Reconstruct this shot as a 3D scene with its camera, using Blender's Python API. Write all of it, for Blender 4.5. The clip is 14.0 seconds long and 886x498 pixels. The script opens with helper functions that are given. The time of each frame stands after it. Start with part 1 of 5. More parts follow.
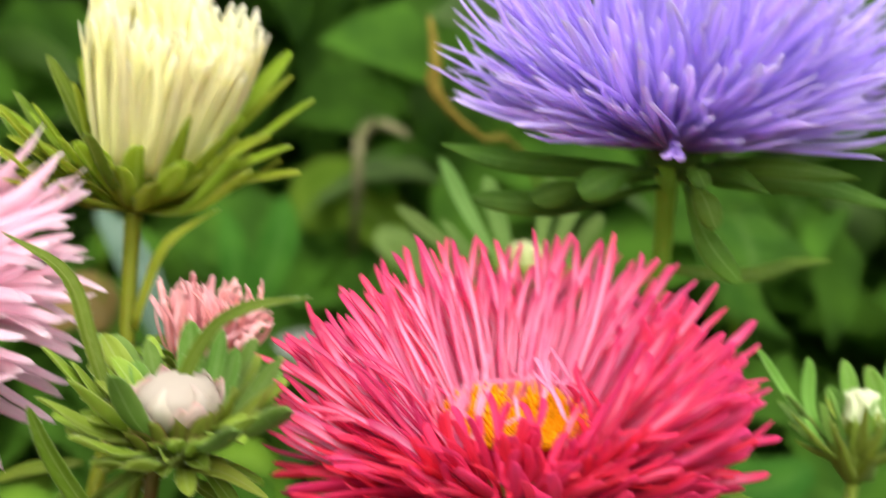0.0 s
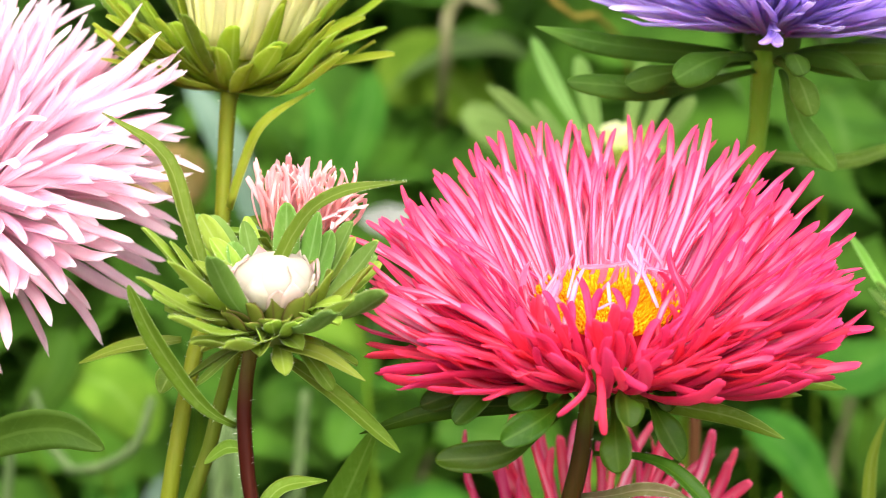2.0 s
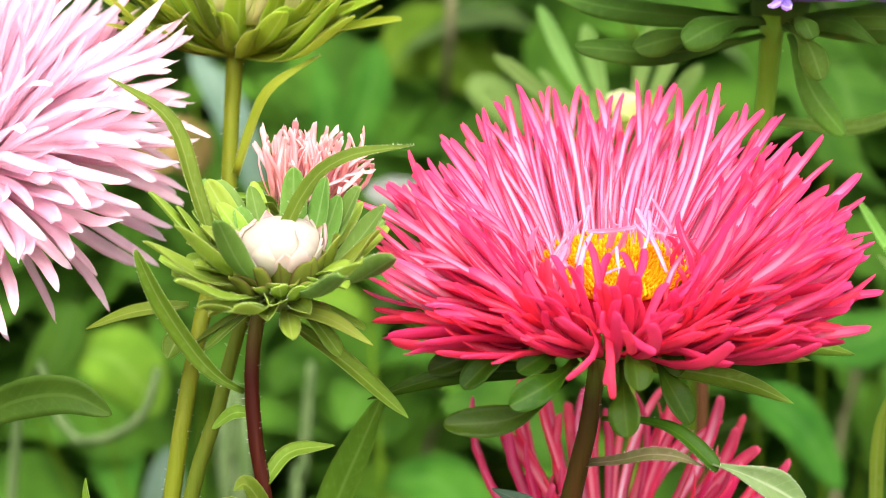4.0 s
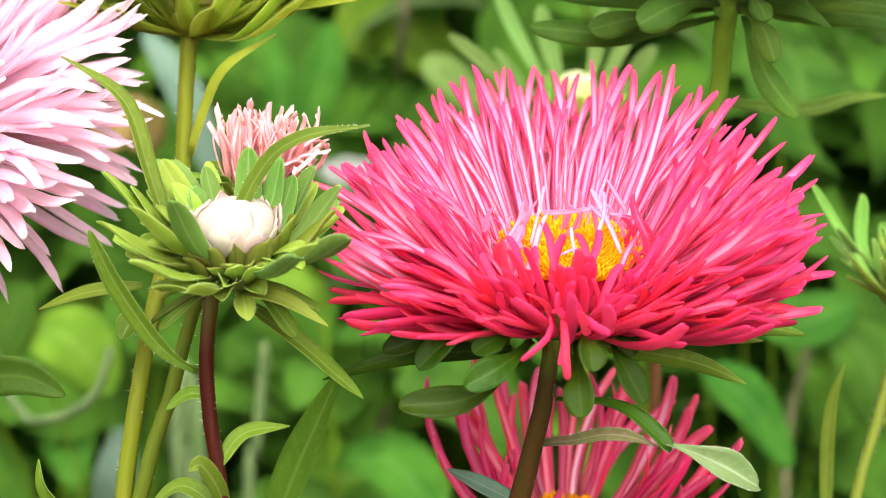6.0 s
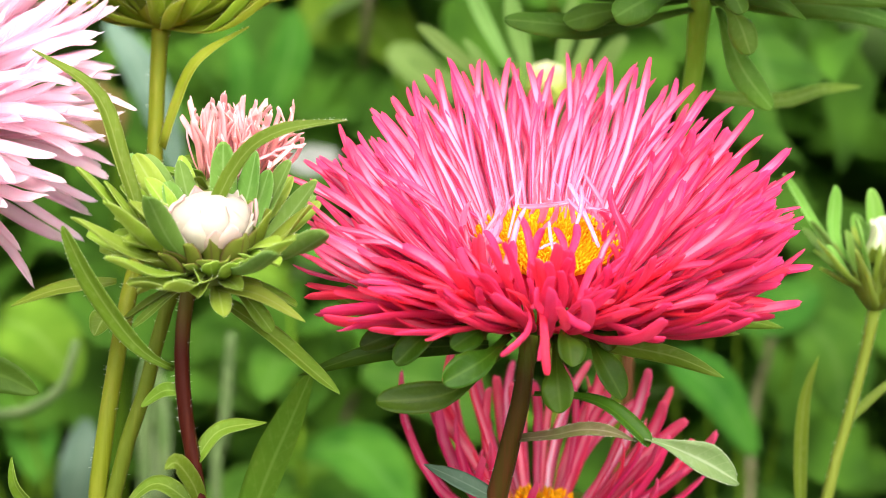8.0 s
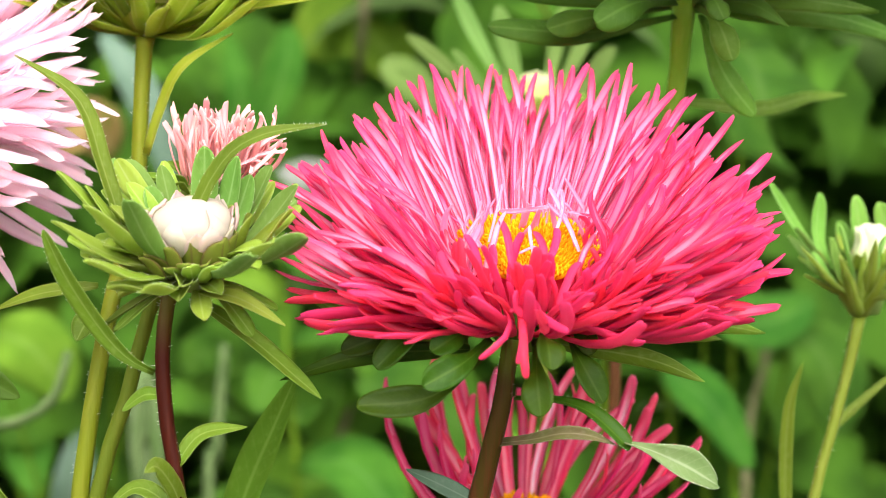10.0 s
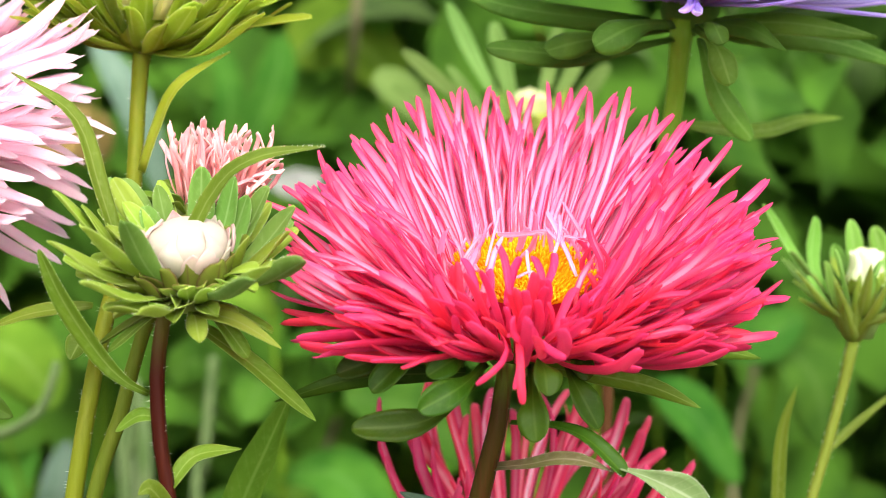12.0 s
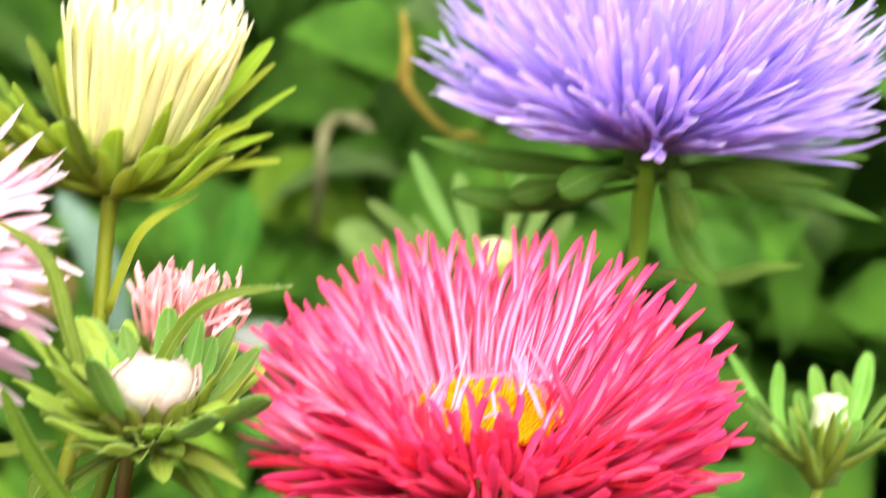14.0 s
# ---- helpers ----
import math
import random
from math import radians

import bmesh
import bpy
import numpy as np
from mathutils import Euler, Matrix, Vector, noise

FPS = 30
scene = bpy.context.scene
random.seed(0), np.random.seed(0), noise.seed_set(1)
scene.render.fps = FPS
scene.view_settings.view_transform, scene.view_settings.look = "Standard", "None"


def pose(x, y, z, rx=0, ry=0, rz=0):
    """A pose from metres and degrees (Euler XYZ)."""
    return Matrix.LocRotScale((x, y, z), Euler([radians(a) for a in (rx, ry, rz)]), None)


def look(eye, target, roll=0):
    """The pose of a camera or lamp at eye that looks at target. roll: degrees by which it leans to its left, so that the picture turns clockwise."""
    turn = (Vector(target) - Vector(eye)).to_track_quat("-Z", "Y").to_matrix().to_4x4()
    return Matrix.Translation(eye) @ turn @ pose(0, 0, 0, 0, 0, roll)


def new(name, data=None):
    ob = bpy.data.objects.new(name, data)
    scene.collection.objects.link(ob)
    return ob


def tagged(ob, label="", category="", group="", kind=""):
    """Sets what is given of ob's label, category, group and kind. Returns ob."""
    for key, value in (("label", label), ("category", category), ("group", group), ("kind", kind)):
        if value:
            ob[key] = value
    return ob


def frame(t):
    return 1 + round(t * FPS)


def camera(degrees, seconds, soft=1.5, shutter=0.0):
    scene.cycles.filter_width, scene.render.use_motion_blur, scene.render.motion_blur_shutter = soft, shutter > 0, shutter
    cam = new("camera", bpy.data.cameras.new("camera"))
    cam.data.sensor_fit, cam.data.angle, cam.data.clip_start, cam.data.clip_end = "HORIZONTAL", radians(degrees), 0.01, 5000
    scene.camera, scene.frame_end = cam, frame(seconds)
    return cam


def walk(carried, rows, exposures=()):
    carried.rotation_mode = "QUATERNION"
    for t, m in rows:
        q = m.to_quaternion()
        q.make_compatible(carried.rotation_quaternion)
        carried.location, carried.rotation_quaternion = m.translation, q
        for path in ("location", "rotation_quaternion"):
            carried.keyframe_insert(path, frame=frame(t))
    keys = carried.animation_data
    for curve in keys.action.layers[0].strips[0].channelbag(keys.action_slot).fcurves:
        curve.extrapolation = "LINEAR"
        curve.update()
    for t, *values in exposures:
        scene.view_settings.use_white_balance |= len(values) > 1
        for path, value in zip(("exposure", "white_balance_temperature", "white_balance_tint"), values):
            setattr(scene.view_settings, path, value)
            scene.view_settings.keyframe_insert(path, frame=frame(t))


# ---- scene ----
from collections import defaultdict

# camera
cam = camera(30, 14.0, soft=0.72, shutter=0.45)
cam.data.dof.use_dof = True
cam.data.dof.focus_distance = 0.297
cam.data.dof.aperture_fstop = 17
PATH = [
    (0, pose(0.003, -0.0007, 0.4186, 92.316, 1.135, -1.417)),
    (0.1, pose(0.0022, -0.0004, 0.4219, 90.696, 0.846, -2.281)),
    (0.2, pose(-0.0001, 0.0008, 0.4204, 90.426, 0.467, -2.361)),
    (0.3, pose(0.0018, 0.0011, 0.4196, 90.257, 1.197, -2.07)),
    (0.5, pose(0.0035, 0.0006, 0.4256, 88.8, 0.949, -1.166)),
    (0.6, pose(0.0035, 0.0023, 0.4249, 88.745, 0.875, -0.96)),
    (1, pose(-0.0003, -0.0018, 0.4157, 89.325, 0.529, 0.109)),
    (1.5, pose(0.0015, -0.0011, 0.4194, 88.381, 0.697, 0.512)),
    (2, pose(0.0008, -0.002, 0.421, 87.895, 0.363, 1.399)),
    (2.2, pose(0.0008, 0.0006, 0.42, 88.031, 0.817, 1.587)),
    (4.3, pose(-0.0003, -0.0013, 0.4188, 86.839, 0.328, 1.422)),
    (4.5, pose(-0.0014, -0.0014, 0.419, 86.725, 0.231, 0.377)),
    (5, pose(0.0006, -0.0013, 0.4173, 86.866, 0.368, -0.195)),
    (5.5, pose(0.001, -0.0016, 0.4187, 86.464, 0.336, -0)),
    (6, pose(-0.0003, -0.0011, 0.4192, 86.336, 0.257, -0.086)),
    (6.5, pose(0, 0, 0.42, 86, 0, 0)),
    (7, pose(-0.001, 0.0005, 0.4206, 85.997, -0.085, -0.252)),
    (7.5, pose(-0.0007, 0.0001, 0.4211, 85.87, 0.027, -0.465)),
    (8, pose(-0.0035, 0.0009, 0.4206, 85.846, 0.341, -1.523)),
    (8.2, pose(-0.0027, -0.0003, 0.4216, 85.44, 0.406, -1.358)),
    (10.3, pose(0.0004, 0.0001, 0.4179, 86.673, 0.356, -1.449)),
    (10.5, pose(-0.0013, 0.0011, 0.4182, 86.738, 0.059, -1.582)),
    (11, pose(-0.0015, 0.0022, 0.4207, 86.669, 0.381, -1.81)),
    (11.5, pose(0.0005, 0.0005, 0.4183, 87.133, -0.281, -1.217)),
    (12, pose(-0.0016, 0.0011, 0.4213, 86.657, -0.28, -1.885)),
    (12.5, pose(0.0016, 0.0013, 0.421, 86.91, -0.103, -1.081)),
    (13, pose(-0.0017, 0.0018, 0.4189, 87.571, -0.128, -1.692)),
    (13.5, pose(0.0015, 0.0026, 0.4255, 86.703, -0.069, -1.837)),
    (13.6, pose(0.0023, 0.0028, 0.4259, 86.756, 0.036, -1.75)),
    (13.7, pose(0.0011, 0.0006, 0.4198, 88.522, 0.238, -2.11)),
    (13.8, pose(0.0012, 0.0007, 0.4197, 89.147, 0.104, -2.209)),
    (13.9, pose(-0.0007, 0.0002, 0.4233, 89.887, -0.676, -2.453)),
    (14, pose(-0.0027, -0.0003, 0.4178, 92.241, -0.546, -3.248)),
]

walk(cam, PATH, exposures=[(0, 0.66), (0.25, 1.01), (0.6, 1.18), (2.0, 1.34), (4.3, 1.34), (6, 1.36), (11, 1.32), (13.5, 1.30), (14, 1.44)])

# daylight: bright overcast with a soft high sun
world = bpy.data.worlds.new("overcast")
scene.world = world
world.use_nodes = True
wn, wl = world.node_tree.nodes, world.node_tree.links
sky = wn.new("ShaderNodeTexSky")
sky.sky_type = "NISHITA"
sky.sun_disc = False
sky.sun_elevation = radians(53)
sky.sun_rotation = radians(172)
sky.dust_density = 4.0
sky.ozone_density = 0.6
wn["Background"].inputs["Strength"].default_value = 0.15
veil = wn.new("ShaderNodeHueSaturation")  # thin even cloud takes most of the blue out
veil.inputs["Saturation"].default_value = 0.3
veil.inputs["Value"].default_value = 1.25
wl.new(sky.outputs["Color"], veil.inputs["Color"])
wl.new(veil.outputs["Color"], wn["Background"].inputs["Color"])
sun = new("sun", bpy.data.lights.new("sun", "SUN"))
sun.data.energy = 1.35
sun.data.angle = radians(95)
sun.data.color = (1.0, 0.96, 0.9)
sun.matrix_world = look((0.15, -0.65, 1.65), (0, 0.3, 0.4))


# ---------- materials ----------
def nodes_of(name):
    m = bpy.data.materials.new(name)
    m.use_nodes = True
    n, l = m.node_tree.nodes, m.node_tree.links
    return m, n, l, n["Principled BSDF"], n["Material Output"]


def attr(n, name):
    a = n.new("ShaderNodeAttribute")
    a.attribute_name = name
    return a.outputs["Fac"]


def mixc(n, l, fac, a, b, mode="MIX"):
    x = n.new("ShaderNodeMix")
    x.data_type = "RGBA"
    x.blend_type = mode
    for socket, v in ((x.inputs["Factor"], fac), (x.inputs["A"], a), (x.inputs["B"], b)):
        if isinstance(v, (int, float)):
            socket.default_value = v
        elif isinstance(v, tuple):
            socket.default_value = (*v, 1)
        else:
            l.new(v, socket)
    return x.outputs["Result"]


def calc(n, l, op, a, b=0.0, c=0.0):
    x = n.new("ShaderNodeMath")
    x.operation = op
    for socket, v in zip(x.inputs, (a, b, c)):
        if isinstance(v, (int, float)):
            socket.default_value = v
        else:
            l.new(v, socket)
    return x.outputs[0]


def ramp(n, l, fac, lo, hi):
    x = n.new("ShaderNodeMapRange")
    x.interpolation_type = "SMOOTHSTEP"
    l.new(fac, x.inputs["Value"])
    x.inputs["From Min"].default_value, x.inputs["From Max"].default_value = lo, hi
    return x.outputs["Result"]


def grain(n, l, scale, detail=3.0, stretch=None, coord="Object"):
    c = n.new("ShaderNodeTexCoord")
    t = n.new("ShaderNodeTexNoise")
    t.inputs["Scale"].default_value, t.inputs["Detail"].default_value = scale, detail
    out = c.outputs[coord]
    if stretch:
        k = n.new("ShaderNodeMapping")
        k.inputs["Scale"].default_value = stretch
        l.new(out, k.inputs["Vector"])
        out = k.outputs["Vector"]
    l.new(out, t.inputs["Vector"])
    return t.outputs["Fac"]


def thin_surface(m, n, l, bsdf, out, colour, through_share, rough, gloss=0.16):
    """A thin sheet: gloss on top, part of the light goes through."""
    l.new(colour, bsdf.inputs["Base Color"])
    bsdf.inputs["Roughness"].default_value = rough
    bsdf.inputs["Specular IOR Level"].default_value = gloss
    tr = n.new("ShaderNodeBsdfTranslucent")
    half = n.new("ShaderNodeGamma")
    half.inputs["Gamma"].default_value = 0.5
    l.new(colour, half.inputs["Color"])
    l.new(half.outputs[0], tr.inputs["Color"])
    mix = n.new("ShaderNodeMixShader")
    mix.inputs["Fac"].default_value = through_share
    l.new(bsdf.outputs[0], mix.inputs[1])
    l.new(tr.outputs[0], mix.inputs[2])
    l.new(mix.outputs[0], out.inputs["Surface"])
    return m


def petal_material(name, outer, inner, tip, base, through_share=0.5, rough=0.5, groove=None):
    """Outer face plain, inner face with a paler groove that fades towards the tip."""
    m, n, l, bsdf, out = nodes_of(name)
    groove = groove or tuple(0.6 * v + 0.37 for v in inner)
    along, side, across = attr(n, "along"), attr(n, "inner"), attr(n, "across")
    info = n.new("ShaderNodeObjectInfo")
    isle = n.new("ShaderNodeNewGeometry").outputs["Random Per Island"]
    rnd = calc(n, l, "FRACT", calc(n, l, "ADD", info.outputs["Random"], isle))
    own = n.new("ShaderNodeCombineXYZ")
    l.new(calc(n, l, "MULTIPLY_ADD", across, 2.4, calc(n, l, "MULTIPLY", rnd, 91.0)), own.inputs[0])
    l.new(calc(n, l, "MULTIPLY", along, 1.1), own.inputs[1])
    l.new(calc(n, l, "MULTIPLY_ADD", side, 5.0, calc(n, l, "MULTIPLY", rnd, 37.0)), own.inputs[2])
    lines = n.new("ShaderNodeTexNoise")
    lines.inputs["Scale"].default_value, lines.inputs["Detail"].default_value = 2.6, 3.0
    l.new(own.outputs[0], lines.inputs["Vector"])
    streak = lines.outputs["Fac"]
    blotch = grain(n, l, 9.0, 2.0)
    foot = calc(n, l, "SUBTRACT", 1.0, ramp(n, l, along, 0.0, 0.45))
    c_out = mixc(n, l, calc(n, l, "MULTIPLY", foot, 0.6), outer, base)
    c_in = mixc(n, l, ramp(n, l, across, 0.1, 0.6), groove, inner)
    c_in = mixc(n, l, calc(n, l, "MULTIPLY", ramp(n, l, across, 0.5, 0.85), 0.95), c_in, tuple(0.9 * v for v in outer))
    c_in = mixc(n, l, calc(n, l, "MULTIPLY", foot, 0.45), c_in, groove)
    c_in = mixc(n, l, calc(n, l, "MULTIPLY", ramp(n, l, along, 0.7, 1.0), 0.75), c_in, outer)
    c = mixc(n, l, calc(n, l, "MULTIPLY", side, calc(n, l, "MULTIPLY_ADD", rnd, 0.45, 0.6)), c_out, c_in)
    c = mixc(n, l, calc(n, l, "MULTIPLY", ramp(n, l, streak, 0.45, 0.68), calc(n, l, "MULTIPLY_ADD", side, 0.35, 0.08)), c, inner)
    c = mixc(n, l, calc(n, l, "MULTIPLY", ramp(n, l, along, 0.84, 1.0), 0.7), c, tip)
    hsv = n.new("ShaderNodeHueSaturation")
    l.new(c, hsv.inputs["Color"])
    l.new(calc(n, l, "MULTIPLY_ADD", rnd, 0.02, 0.49), hsv.inputs["Hue"])
    l.new(calc(n, l, "ADD", calc(n, l, "MULTIPLY_ADD", rnd, 0.24, 0.82), calc(n, l, "MULTIPLY", blotch, 0.26)), hsv.inputs["Value"])
    bump = n.new("ShaderNodeBump")
    bump.inputs["Strength"].default_value, bump.inputs["Distance"].default_value = 0.5, 0.0003
    l.new(streak, bump.inputs["Height"])
    l.new(bump.outputs[0], bsdf.inputs["Normal"])
    return thin_surface(m, n, l, bsdf, out, hsv.outputs[0], through_share, rough)


def leaf_material(name, dark, light, rib, through_share=0.25, rough=0.38, edge=0.6, gloss=0.16):
    m, n, l, bsdf, out = nodes_of(name)
    along, across = attr(n, "along"), attr(n, "across")
    rnd = n.new("ShaderNodeObjectInfo").outputs["Random"]
    big = grain(n, l, 55.0, 3.0)
    fine = grain(n, l, 700.0, 4.0)
    c = mixc(n, l, ramp(n, l, big, 0.3, 0.72), dark, light)
    c = mixc(n, l, calc(n, l, "MULTIPLY", ramp(n, l, fine, 0.5, 0.8), 0.3), c, rib)
    veins = calc(n, l, "SINE", calc(n, l, "MULTIPLY_ADD", along, 62.0, calc(n, l, "MULTIPLY", across, -9.0)))
    c = mixc(n, l, calc(n, l, "MULTIPLY", ramp(n, l, veins, 0.8, 1.0), 0.10), c, rib)
    c = mixc(n, l, calc(n, l, "MULTIPLY", calc(n, l, "SUBTRACT", 1.0, ramp(n, l, across, 0.03, 0.14)), 0.6), c, rib)
    c = mixc(n, l, calc(n, l, "MULTIPLY", ramp(n, l, across, 0.88, 1.0), edge), c, rib)
    hsv = n.new("ShaderNodeHueSaturation")
    l.new(c, hsv.inputs["Color"])
    l.new(calc(n, l, "MULTIPLY_ADD", rnd, 0.03, 0.485), hsv.inputs["Hue"])
    l.new(calc(n, l, "MULTIPLY_ADD", rnd, 0.5, 0.75), hsv.inputs["Value"])
    bump = n.new("ShaderNodeBump")
    bump.inputs["Strength"].default_value, bump.inputs["Distance"].default_value = 0.3, 0.0003
    l.new(fine, bump.inputs["Height"])
    l.new(bump.outputs[0], bsdf.inputs["Normal"])
    return thin_surface(m, n, l, bsdf, out, hsv.outputs[0], through_share, rough, gloss)


def stem_material(name, top, main, flush, rough=0.45, amount=0.35, turn=0.12, gloss=0.09):
    m, n, l, bsdf, out = nodes_of(name)
    along = attr(n, "along")
    ribs = grain(n, l, 1.0, 2.0, (900, 900, 25))
    spots = grain(n, l, 160.0, 3.0)
    c = mixc(n, l, ramp(n, l, along, 0.0, turn), top, main)
    c = mixc(n, l, calc(n, l, "MULTIPLY", ramp(n, l, ribs, 0.45, 0.7), amount), c, flush)
    c = mixc(n, l, calc(n, l, "MULTIPLY", ramp(n, l, spots, 0.6, 0.75), 0.25), c, flush)
    l.new(c, bsdf.inputs["Base Color"])
    bsdf.inputs["Roughness"].default_value = rough
    bsdf.inputs["Specular IOR Level"].default_value = gloss
    bump = n.new("ShaderNodeBump")
    bump.inputs["Strength"].default_value, bump.inputs["Distance"].default_value = 0.5, 0.0005
    l.new(ribs, bump.inputs["Height"])
    l.new(bump.outputs[0], bsdf.inputs["Normal"])
    return m


def plain_material(name, a, b, scale, rough=0.6, through_share=0.0):
    m, n, l, bsdf, out = nodes_of(name)
    g = grain(n, l, scale, 4.0)
    isle = n.new("ShaderNodeNewGeometry").outputs["Random Per Island"]
    c = mixc(n, l, ramp(n, l, g, 0.3, 0.7), a, b)
    hsv = n.new("ShaderNodeHueSaturation")
    l.new(c, hsv.inputs["Color"])
    l.new(calc(n, l, "MULTIPLY_ADD", isle, 0.5, 0.75), hsv.inputs["Value"])
    bump = n.new("ShaderNodeBump")
    bump.inputs["Strength"].default_value, bump.inputs["Distance"].default_value = 0.4, 0.001
    l.new(g, bump.inputs["Height"])
    l.new(bump.outputs[0], bsdf.inputs["Normal"])
    return thin_surface(m, n, l, bsdf, out, hsv.outputs[0], through_share, rough, 0.05)


RED = petal_material("crimson_petal", (0.85, 0.058, 0.198), (0.95, 0.53, 0.79), (0.78, 0.055, 0.19), (0.83, 0.022, 0.085), 0.58, 0.45, (0.96, 0.70, 0.90))
CRIMSON = petal_material("deep_crimson_petal", (0.83, 0.042, 0.135), (0.91, 0.30, 0.50), (0.78, 0.05, 0.15), (0.80, 0.018, 0.06), 0.5, 0.42, (0.95, 0.55, 0.72))
MAGENTA = petal_material("magenta_petal", (0.74, 0.026, 0.12), (0.90, 0.27, 0.47), (0.78, 0.11, 0.22), (0.66, 0.03, 0.09), 0.3, 0.35, (0.97, 0.82, 0.90))
VIOLET = petal_material("violet_petal", (0.60, 0.44, 0.97), (0.90, 0.84, 0.99), (0.80, 0.72, 0.98), (0.47, 0.26, 0.93), 0.5)
PINK = petal_material("pale_pink_petal", (0.93, 0.61, 0.72), (0.93, 0.72, 0.80), (0.93, 0.79, 0.84), (0.91, 0.55, 0.66), 0.62, 0.5, (0.93, 0.75, 0.83))
YELLOW = petal_material("pale_yellow_petal", (0.98, 0.945, 0.55), (0.98, 0.96, 0.68), (0.98, 0.965, 0.84), (0.97, 0.92, 0.36), 0.68)
CORAL = petal_material("coral_petal", (0.92, 0.42, 0.41), (0.95, 0.64, 0.64), (0.94, 0.58, 0.56), (0.90, 0.34, 0.29), 0.35)
PALECURL = petal_material("pale_pink_curled_petal", (0.94, 0.28, 0.50), (0.96, 0.64, 0.79), (0.94, 0.42, 0.60), (0.95, 0.50, 0.68))
CREAM = petal_material("cream_bud_petal", (0.60, 0.52, 0.42), (0.63, 0.56, 0.47), (0.66, 0.52, 0.46), (0.54, 0.57, 0.28), 0.4)
BLUSH = petal_material("blushed_bud_petal", (0.72, 0.52, 0.47), (0.72, 0.56, 0.50), (0.58, 0.28, 0.26), (0.54, 0.56, 0.28), 0.3)
GREENWHITE = petal_material("greenish_white_bud_petal", (0.80, 0.84, 0.52), (0.86, 0.88, 0.62), (0.84, 0.86, 0.60), (0.42, 0.55, 0.14), 0.2)
GREENYELLOW = petal_material("greenish_yellow_bud_petal", (0.60, 0.64, 0.26), (0.66, 0.68, 0.34), (0.68, 0.70, 0.40), (0.36, 0.48, 0.10), 0.2)
LEAF = leaf_material("mid_green_leaf", (0.105, 0.185, 0.012), (0.165, 0.265, 0.02), (0.30, 0.39, 0.09), 0.4, 0.5)
LIME = leaf_material("lime_green_leaf", (0.34, 0.43, 0.02), (0.48, 0.56, 0.05), (0.56, 0.62, 0.14), 0.62, 0.5)
BUDLEAF = leaf_material("fresh_green_bract", (0.215, 0.31, 0.026), (0.335, 0.44, 0.055), (0.42, 0.50, 0.15), 0.42, 0.5)
OLIVELEAF = leaf_material("olive_green_bract", (0.020, 0.056, 0.002), (0.048, 0.104, 0.005), (0.08, 0.14, 0.014), 0.28, 0.42, 0.4, 0.14)
DARKLEAF = leaf_material("dark_green_leaf", (0.030, 0.072, 0.006), (0.058, 0.118, 0.011), (0.075, 0.14, 0.020), 0.22, 0.5, 0.35, 0.08)
PALELEAF = leaf_material("pale_grey_green_leaf", (0.09, 0.155, 0.040), (0.19, 0.26, 0.10), (0.32, 0.37, 0.22), 0.2, 0.45, 0.6, 0.14)
PURPLELEAF = leaf_material("purplish_green_leaf", (0.085, 0.030, 0.026), (0.105, 0.13, 0.030), (0.22, 0.18, 0.11), 0.2, 0.5)
PALEBRACT = leaf_material("pale_green_bract", (0.155, 0.31, 0.035), (0.24, 0.43, 0.075), (0.34, 0.50, 0.15), 0.35, 0.5)
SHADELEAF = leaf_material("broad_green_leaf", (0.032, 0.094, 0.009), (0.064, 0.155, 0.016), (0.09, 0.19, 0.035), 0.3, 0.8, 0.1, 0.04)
DEEPLEAF = leaf_material("broad_deep_green_leaf", (0.028, 0.090, 0.010), (0.058, 0.147, 0.016), (0.085, 0.18, 0.035), 0.3, 0.8, 0.1, 0.04)
BRIGHTLEAF = leaf_material("broad_bright_green_leaf", (0.076, 0.17, 0.012), (0.138, 0.265, 0.023), (0.18, 0.31, 0.05), 0.3, 0.8, 0.1, 0.04)
RIMBRACT = leaf_material("fresh_green_bract_with_brown_rim", (0.20, 0.27, 0.03), (0.30, 0.36, 0.06), (0.20, 0.11, 0.05), 0.45, 0.5, 0.8)
GREYLEAF = leaf_material("pale_grey_withered_leaf", (0.12, 0.13, 0.11), (0.19, 0.195, 0.17), (0.24, 0.24, 0.21), 0.2, 0.8, 0.2, 0.05)
DUSKLEAF = leaf_material("dull_pale_green_bract", (0.11, 0.20, 0.04), (0.17, 0.28, 0.07), (0.22, 0.33, 0.10), 0.4, 0.7, 0.2, 0.05)
SAGEBRACT = leaf_material("soft_green_bract", (0.12, 0.23, 0.035), (0.19, 0.32, 0.062), (0.28, 0.40, 0.13), 0.3, 0.5, 0.6, 0.1)
MIDLEAF = leaf_material("deep_green_bract", (0.058, 0.125, 0.010), (0.100, 0.190, 0.018), (0.16, 0.26, 0.05), 0.3, 0.5, 0.6, 0.1)
MOSSBRACT = leaf_material("yellowish_green_downy_bract", (0.25, 0.35, 0.018), (0.38, 0.48, 0.040), (0.48, 0.55, 0.11), 0.58, 0.6, 0.6, 0.06)
BLUELEAF = leaf_material("bluish_green_leaf", (0.07, 0.13, 0.08), (0.12, 0.19, 0.13), (0.18, 0.25, 0.18), 0.2, 0.5, 0.3)
STEM = stem_material("green_stem", (0.14, 0.27, 0.012), (0.12, 0.22, 0.012), (0.20, 0.30, 0.03))
YSTEM = stem_material("olive_yellow_stem", (0.18, 0.24, 0.014), (0.15, 0.18, 0.010), (0.20, 0.20, 0.022))
